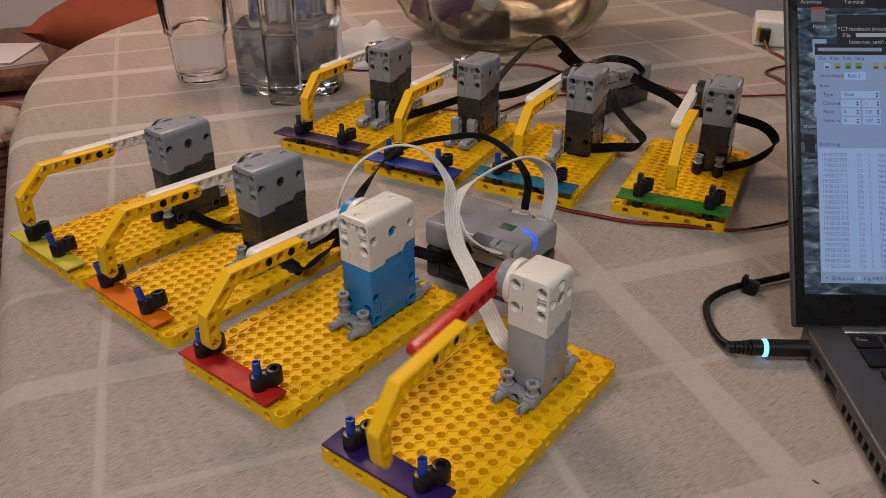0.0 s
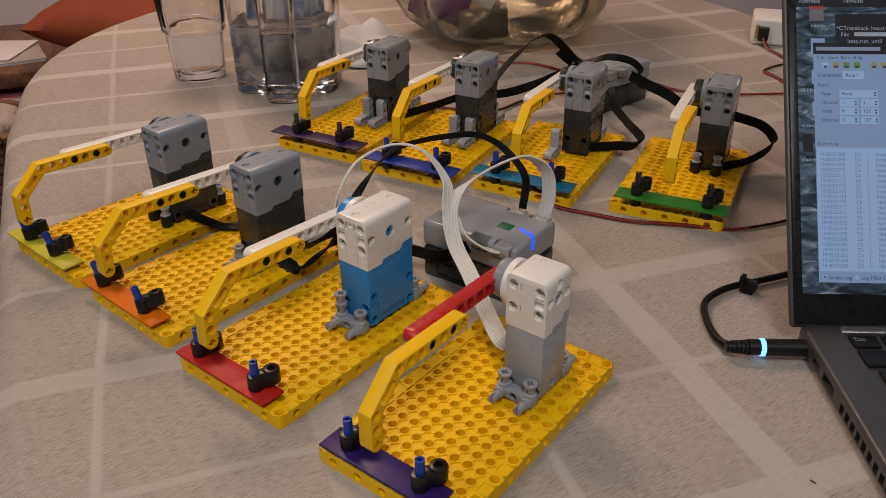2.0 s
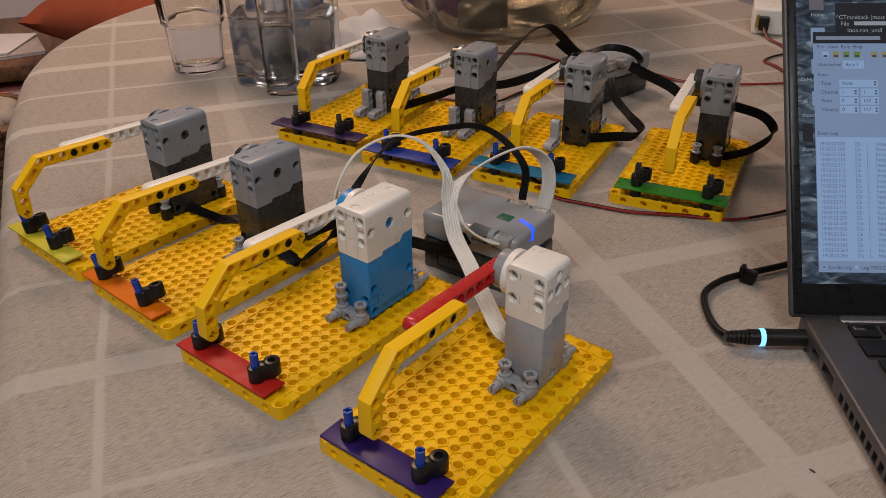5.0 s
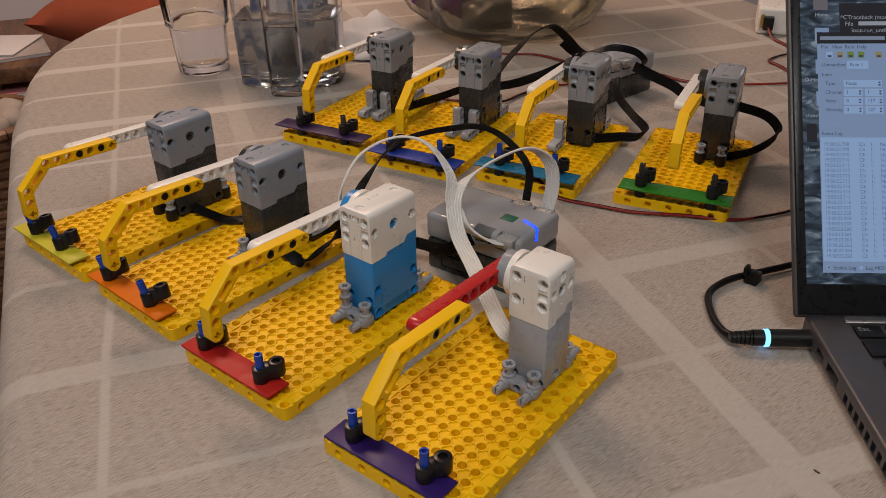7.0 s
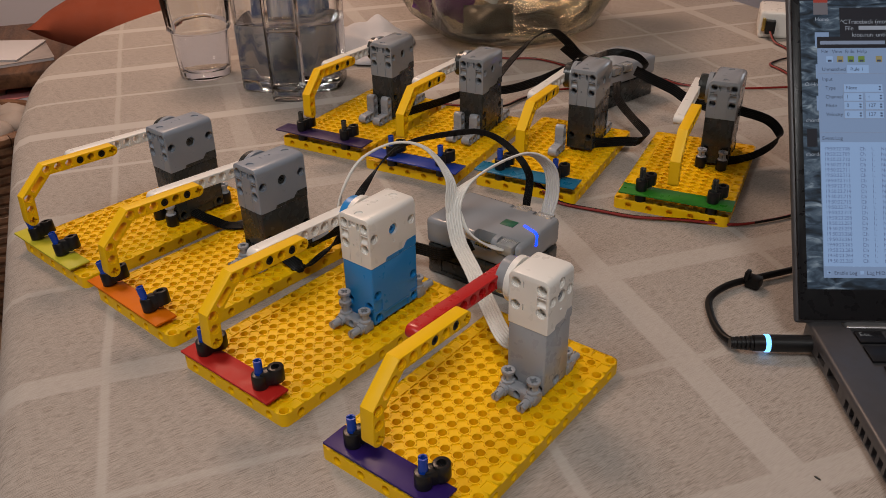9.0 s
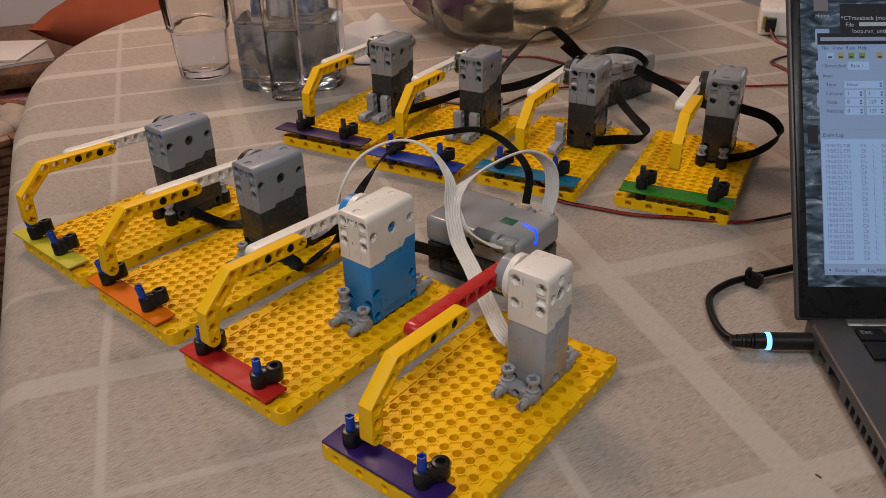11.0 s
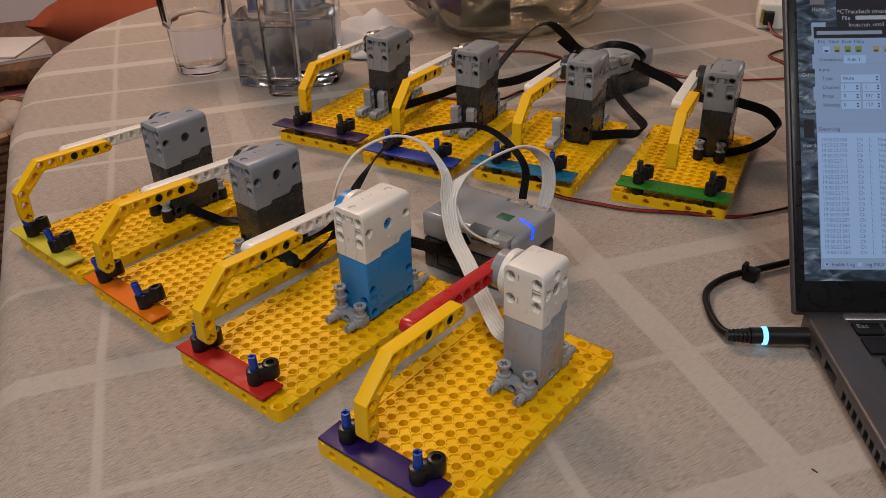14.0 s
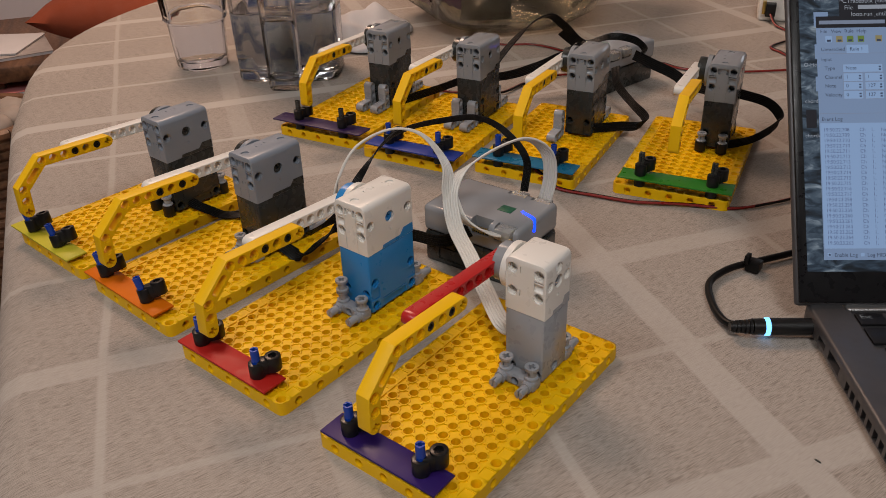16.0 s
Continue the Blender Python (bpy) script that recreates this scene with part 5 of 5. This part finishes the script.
def bowl():
    """A thick glass bowl with a wavy, lobed wall, full of packets."""
    ob = thing("glass_bowl", "large smoked-glass bowl with wavy lobed rim holding sweet packets", "bowl")
    def lobe(t, z):
        return 1 + min(1, z / 0.05) * 0.14 * math.cos(5 * t + 0.7)
    prof = [(0.0, 0.0), (0.060, 0.0), (0.085, 0.006), (0.108, 0.024), (0.120, 0.055), (0.130, 0.100), (0.140, 0.135), (0.137, 0.138), (0.134, 0.135),
            (0.125, 0.100), (0.115, 0.056), (0.103, 0.028), (0.080, 0.011), (0.0, 0.007)]
    part("bowl_wall", lathe([(r * 1.13, z * 1.1) for r, z in prof], 100, lobe), SMOKED, ob, smooth=60)
    ob.matrix_basis = pose(-0.372, 0.715, 0)
    def packet(name, size, m, mat, label):
        bm = bmesh.new()
        nx, ny = 10, 8
        grid = {}
        for s in (1, -1):
            for i in range(nx + 1):
                for j in range(ny + 1):
                    if s == -1 and (i in (0, nx) or j in (0, ny)):
                        grid[s, i, j] = grid[1, i, j]
                        continue
                    fx, fy = i / nx, j / ny
                    puff = (math.sin(math.pi * fx) * math.sin(math.pi * fy)) ** 0.6
                    wr = 0.12 * noise.noise(Vector((fx * 4, fy * 4, s * 3 + size[0] * 90)))
                    grid[s, i, j] = bm.verts.new(((fx - 0.5) * size[0], (fy - 0.5) * size[1], s * size[2] * 0.5 * puff * (1 + wr * 4)))
            for i in range(nx):
                for j in range(ny):
                    bm.faces.new((grid[s, i, j], grid[s, i + 1, j], grid[s, i + 1, j + 1], grid[s, i, j + 1]))
        p = part(name, bm, mat, None, smooth=60)
        p.matrix_basis = m
        return tagged(p, label, "packet", "packets in the bowl")
    packet("sweet_packet", (0.072, 0.050, 0.022), pose(-0.428, 0.652, 0.047, 62, 22, 35), PURPLEPACK, "shiny purple packet in the glass bowl")
    packet("sweet_packet", (0.060, 0.045, 0.022), pose(-0.345, 0.735, 0.072, 50, -10, 35), YELLOWPACK, "yellow packet in the glass bowl")
    packet("sweet_packet", (0.066, 0.050, 0.028), pose(-0.364, 0.658, 0.028, 35, 0, 35), DARKPACK, "dark foil packet in the glass bowl")
    packet("sweet_packet", (0.042, 0.032, 0.014), pose(-0.395, 0.700, 0.056, 55, 25, 20), PAPER, "white paper packet in the glass bowl")
    packet("snack_packet", (0.105, 0.105, 0.024), pose(-0.512, 0.463, 0.0525, 80, 0, 31), BLUEPACK, "blue patterned packet standing behind the glasses")


bowl()


def napkin():
    bm = bmesh.new()
    n = 26
    vs = {}
    for i in range(n + 1):
        for j in range(n + 1):
            x, y = i / n - 0.5, j / n - 0.5
            p = Vector((x * 3.1, y * 3.1, 4.0))
            edge = max(0.0, 1 - (max(abs(x), abs(y)) * 2) ** 4)
            z = 0.003 + edge * (0.022 + 0.020 * noise.noise(p) + 0.007 * noise.noise(p * 2.3))
            vs[i, j] = bm.verts.new((x * 0.125 + 0.012 * noise.noise(p + Vector((9, 0, 0))), y * 0.12 + 0.012 * noise.noise(p + Vector((0, 9, 0))), max(0.0015, z)))
    for i in range(n):
        for j in range(n):
            bm.faces.new((vs[i, j], vs[i + 1, j], vs[i + 1, j + 1], vs[i, j + 1]))
    ob = part("paper_napkin", bm, NAPKIN, None, smooth=50)
    so = ob.modifiers.new("thickness", "SOLIDIFY")
    so.thickness = 0.0008
    ob.matrix_basis = pose(-0.474, 0.534, 0, 0, 0, 35)
    tagged(ob, "crumpled white paper napkin beside the glasses", "napkin")


napkin()


def charger():
    ob = thing("charger_block", "white plastic charger block with two ports, plugged in", "charger")
    part("case", cut(boxm((0, 0, 0), (0.075, 0.060, 0.034), bevel=0.004, seg=3), boxm((0.034, -0.01, 0.012), (0.041, 0.003, 0.026)), "case"), WHITE, ob)
    # dark sheet behind the port, in place of its inner shade
    part("port_shade", boxm((0.035, 0.0031, 0.013), (0.040, 0.0036, 0.025)), SLOTDARK, ob)
    part("usb_plug", boxm((0.008, -0.010, 0.008), (0.020, 0.002, 0.024), bevel=0.001), BLACK, ob, "black plug")
    part("plug_tip", boxm((0.004, -0.006, 0.010), (0.008, 0.002, 0.026), bevel=0.0005), COPPER, ob)
    ob.matrix_basis = pose(-0.090, 0.868, 0, 0, 0, 20)


charger()


# ---------------------------------------------------------------- the bench and its clutter
def cushion(name, m, sx, sy, sz, mat, label, pinch=0.10):
    bm = bmesh.new()
    n = 24
    vs = {}
    for s in (1, -1):
        for i in range(n + 1):
            for j in range(n + 1):
                if s == -1 and (i in (0, n) or j in (0, n)):
                    vs[s, i, j] = vs[1, i, j]
                    continue
                x, y = 2 * i / n - 1, 2 * j / n - 1
                puff = max(0, (1 - x * x) * (1 - y * y)) ** 0.42
                px, py = x * (1 - pinch * (1 - y * y)), y * (1 - pinch * (1 - x * x))
                wr = 0.06 * noise.noise(Vector((x * 2.2, y * 2.2, s * 5.0)))
                vs[s, i, j] = bm.verts.new((px * sx / 2, py * sy / 2, s * sz / 2 * puff * (1 + wr)))
        for i in range(n):
            for j in range(n):
                bm.faces.new((vs[s, i, j], vs[s, i + 1, j], vs[s, i + 1, j + 1], vs[s, i, j + 1]))
    ob = part(name, bm, mat, None, smooth=60)
    ob.matrix_basis = m
    return tagged(ob, label, "cushion", "cushions on the bench")


def bench():
    b = thing("wooden_bench", "brown wooden bench with open shelf along the wall", "bench")
    part("seat", boxm((-0.26, -1.5, -0.04), (0.26, 1.2, 0.0), bevel=0.004), WOOD, b)
    part("shelf", boxm((-0.24, -1.48, -0.165), (0.22, 1.18, -0.1402), bevel=0.003), WOOD, b)
    for y in (-1.45, -0.2, 1.15):
        part("leg", boxm((-0.24, y - 0.025, -0.415), (0.22, y + 0.025, -0.04), bevel=0.003), WOOD, b)
    b.matrix_basis = pose(*ab(-2.18, -0.30, -0.325), 0, 0, TURN)


bench()
cushion("cushion", pose(*ab(-2.00, -0.09, -0.238), 0, 6, TURN + 68), 0.45, 0.42, 0.18, TERRACOTTA, "terracotta cushion lying on the wooden bench")
cushion("cushion", pose(*ab(-2.08, -0.05, -0.078), 0, 4, TURN + 60), 0.42, 0.40, 0.16, WICKER, "beige striped cushion stacked on the terracotta one")


def magazine(a, b, z, turn, sx, sy, h, mat, label, name="magazine"):
    ob = thing(name, label, "magazine", "papers on the bench")
    part("page_block", boxm((-sx / 2, -sy / 2, 0), (sx / 2, sy / 2, h), bevel=0.0015), PAPER, ob)
    part("cover", boxm((-sx / 2 - 0.002, -sy / 2 - 0.002, h + 0.0002), (sx / 2 + 0.002, sy / 2 + 0.002, h + 0.0022), bevel=0.0008), mat, ob)
    ob.matrix_basis = pose(*ab(a, b, z), 0, 0, TURN + turn)


COVER = shader("patterned_cover", (0.42, 0.38, 0.36), 0.4, vary=0.75, scale=14)
magazine(-2.07, -0.50, -0.3250, 12, 0.20, 0.27, 0.007, COVER, "stack of pale illustrated magazines on the bench")
magazine(-2.11, -0.52, -0.3156, -18, 0.18, 0.24, 0.004, PAPER, "white magazine lying on another on the bench")
magazine(-2.03, -0.47, -0.4650, 5, 0.24, 0.30, 0.05, PAPER, "pile of white papers on the lower shelf")
magazine(-2.03, -0.44, -0.4125, 20, 0.20, 0.28, 0.02, PAPERPINK, "pink booklet on top of white papers")


def basket():
    ob = thing("wicker_basket", "round brown wicker basket with stones on the floor", "basket")
    for k in range(20):
        r = 0.13 + 0.010 * math.sin(k * 0.35)
        pts = [(r * math.cos(2 * math.pi * i / 24), r * math.sin(2 * math.pi * i / 24), 0.012 + k * 0.021) for i in range(25)]
        part("wicker_ring", wire(pts, 0.0125, per=2), WOOD, ob)
    part("basket_floor", cylm((0, 0, 0), (0, 0, 0.012), 0.125, 32), WOOD, ob)
    ob.matrix_basis = pose(*ab(-1.56, -0.47, -0.74))
    stone = shader("pale_stone", (0.36, 0.31, 0.27), 0.7, vary=0.3, scale=30)
    for k in range(9):
        bm = bmesh.new()
        bmesh.ops.create_icosphere(bm, subdivisions=2, radius=0.035)
        for v in bm.verts:
            v.co *= 1 + 0.25 * noise.noise(v.co * 30 + Vector((k * 7, 0, 0)))
            v.co.z *= 0.7
        s = part("stone", bm, stone, None, smooth=60)
        t = 2 * math.pi * k / 8
        rr = 0.0 if k == 8 else 0.075
        s.matrix_basis = pose(*(ab(-1.56, -0.47, -0.74) + Vector((rr * math.cos(t), rr * math.sin(t), 0.415 + (0.03 if k == 8 else 0)))), 0, 0, k * 40)
        tagged(s, "smooth pale stone heaped in the wicker basket", "stone", "stones in the basket")
    filler = part("basket_filling", cylm((0, 0, 0.012), (0, 0, 0.395), 0.118, 32), stone, ob)


basket()


crumb = part("crumb", boxm((-0.0016, -0.0004, 0.0), (0.0016, 0.0005, 0.0006), bevel=0.0002), DARKPACK, None)
crumb.matrix_basis = pose(0.2035, 0.1345, 0, 0, 0, -15)
tagged(crumb, "tiny dark crumb lying on the tablecloth", "crumb")


# ---------------------------------------------------------------- motion of the hammer arms
def swing(arm, ax, beats, rest=REST, struck=STRUCK):
    """beats: (start of the fall, lowest, leaves, back at rest)."""
    rows = [(0.0, rest)]
    for a, c, d, e in beats:
        rows += [(a, rest), (c, struck), (d, struck), (e, rest)]
    rows.append((16.0, rest))
    out, last = [], -1
    for t, v in rows:
        if t > last + 0.01:
            out.append((t, pose(*ax, -v, 0, 0)))
            last = t
    walk(arm, out)


def motions():
    arm, ax = ARMS["indigo"]
    rows = [(0.0, -5.4), (0.025, -3.0), (0.05, -1.0), (0.10, 0.8), (0.2, 0.2), (0.3, 0.8), (0.4, 1.6), (0.52, 1.8), (0.60, -2.6), (0.72, -1.5), (0.80, 0.6), (0.90, 2.5), (1.66, 2.5), (1.78, -1.2),
            (1.90, -0.6), (2.0, 1.3), (2.12, 2.5), (3.84, 2.5), (4.0, -2.6), (4.08, -2.2), (4.2, 1.9), (4.3, 2.5), (7.84, 2.5), (8.0, -3.0), (8.08, -2.6), (8.2, 2.0), (8.28, 2.5),
            (12.3, 2.5), (12.42, -2.4), (12.54, -2.6), (12.62, -1.2), (12.7, 2.5), (16.0, 2.5)]
    walk(arm, [(t, pose(*ax, -v, 0, 0)) for t, v in rows])
    arm, ax = ARMS["orange"]
    swing(arm, ax, [(1.08, 1.18, 1.24, 1.36), (3.58, 3.68, 3.76, 3.88)])
    arm, ax = ARMS["teal"]
    rows = [(0.0, 2.5), (3.66, 2.5), (3.78, -0.4), (3.90, 2.0), (3.96, -1.6), (4.02, -3.0), (4.12, 2.2), (4.3, 2.5), (16.0, 2.5)]
    walk(arm, [(t, pose(*ax, -v, 0, 0)) for t, v in rows])
    arm, ax = ARMS["green"]
    rows = [(0.0, -2.6), (0.1, -0.9), (0.2, -0.2), (4.1, 0.1), (5.4, 0.2), (6.2, 2.2), (8.8, 2.4), (8.92, -1.7), (9.02, -3.8), (9.1, -1.2), (9.25, -0.2), (10.6, 1.8), (11.3, 3.6), (13.2, 4.2),
            (13.32, -0.2), (13.40, -3.0), (13.50, 0.0), (14.0, 0.8), (15.6, 0.3), (15.75, 1.8), (15.95, 4.2), (16.0, 4.4)]
    walk(arm, [(t, pose(*ax, -v, 0, 0)) for t, v in rows])


motions()
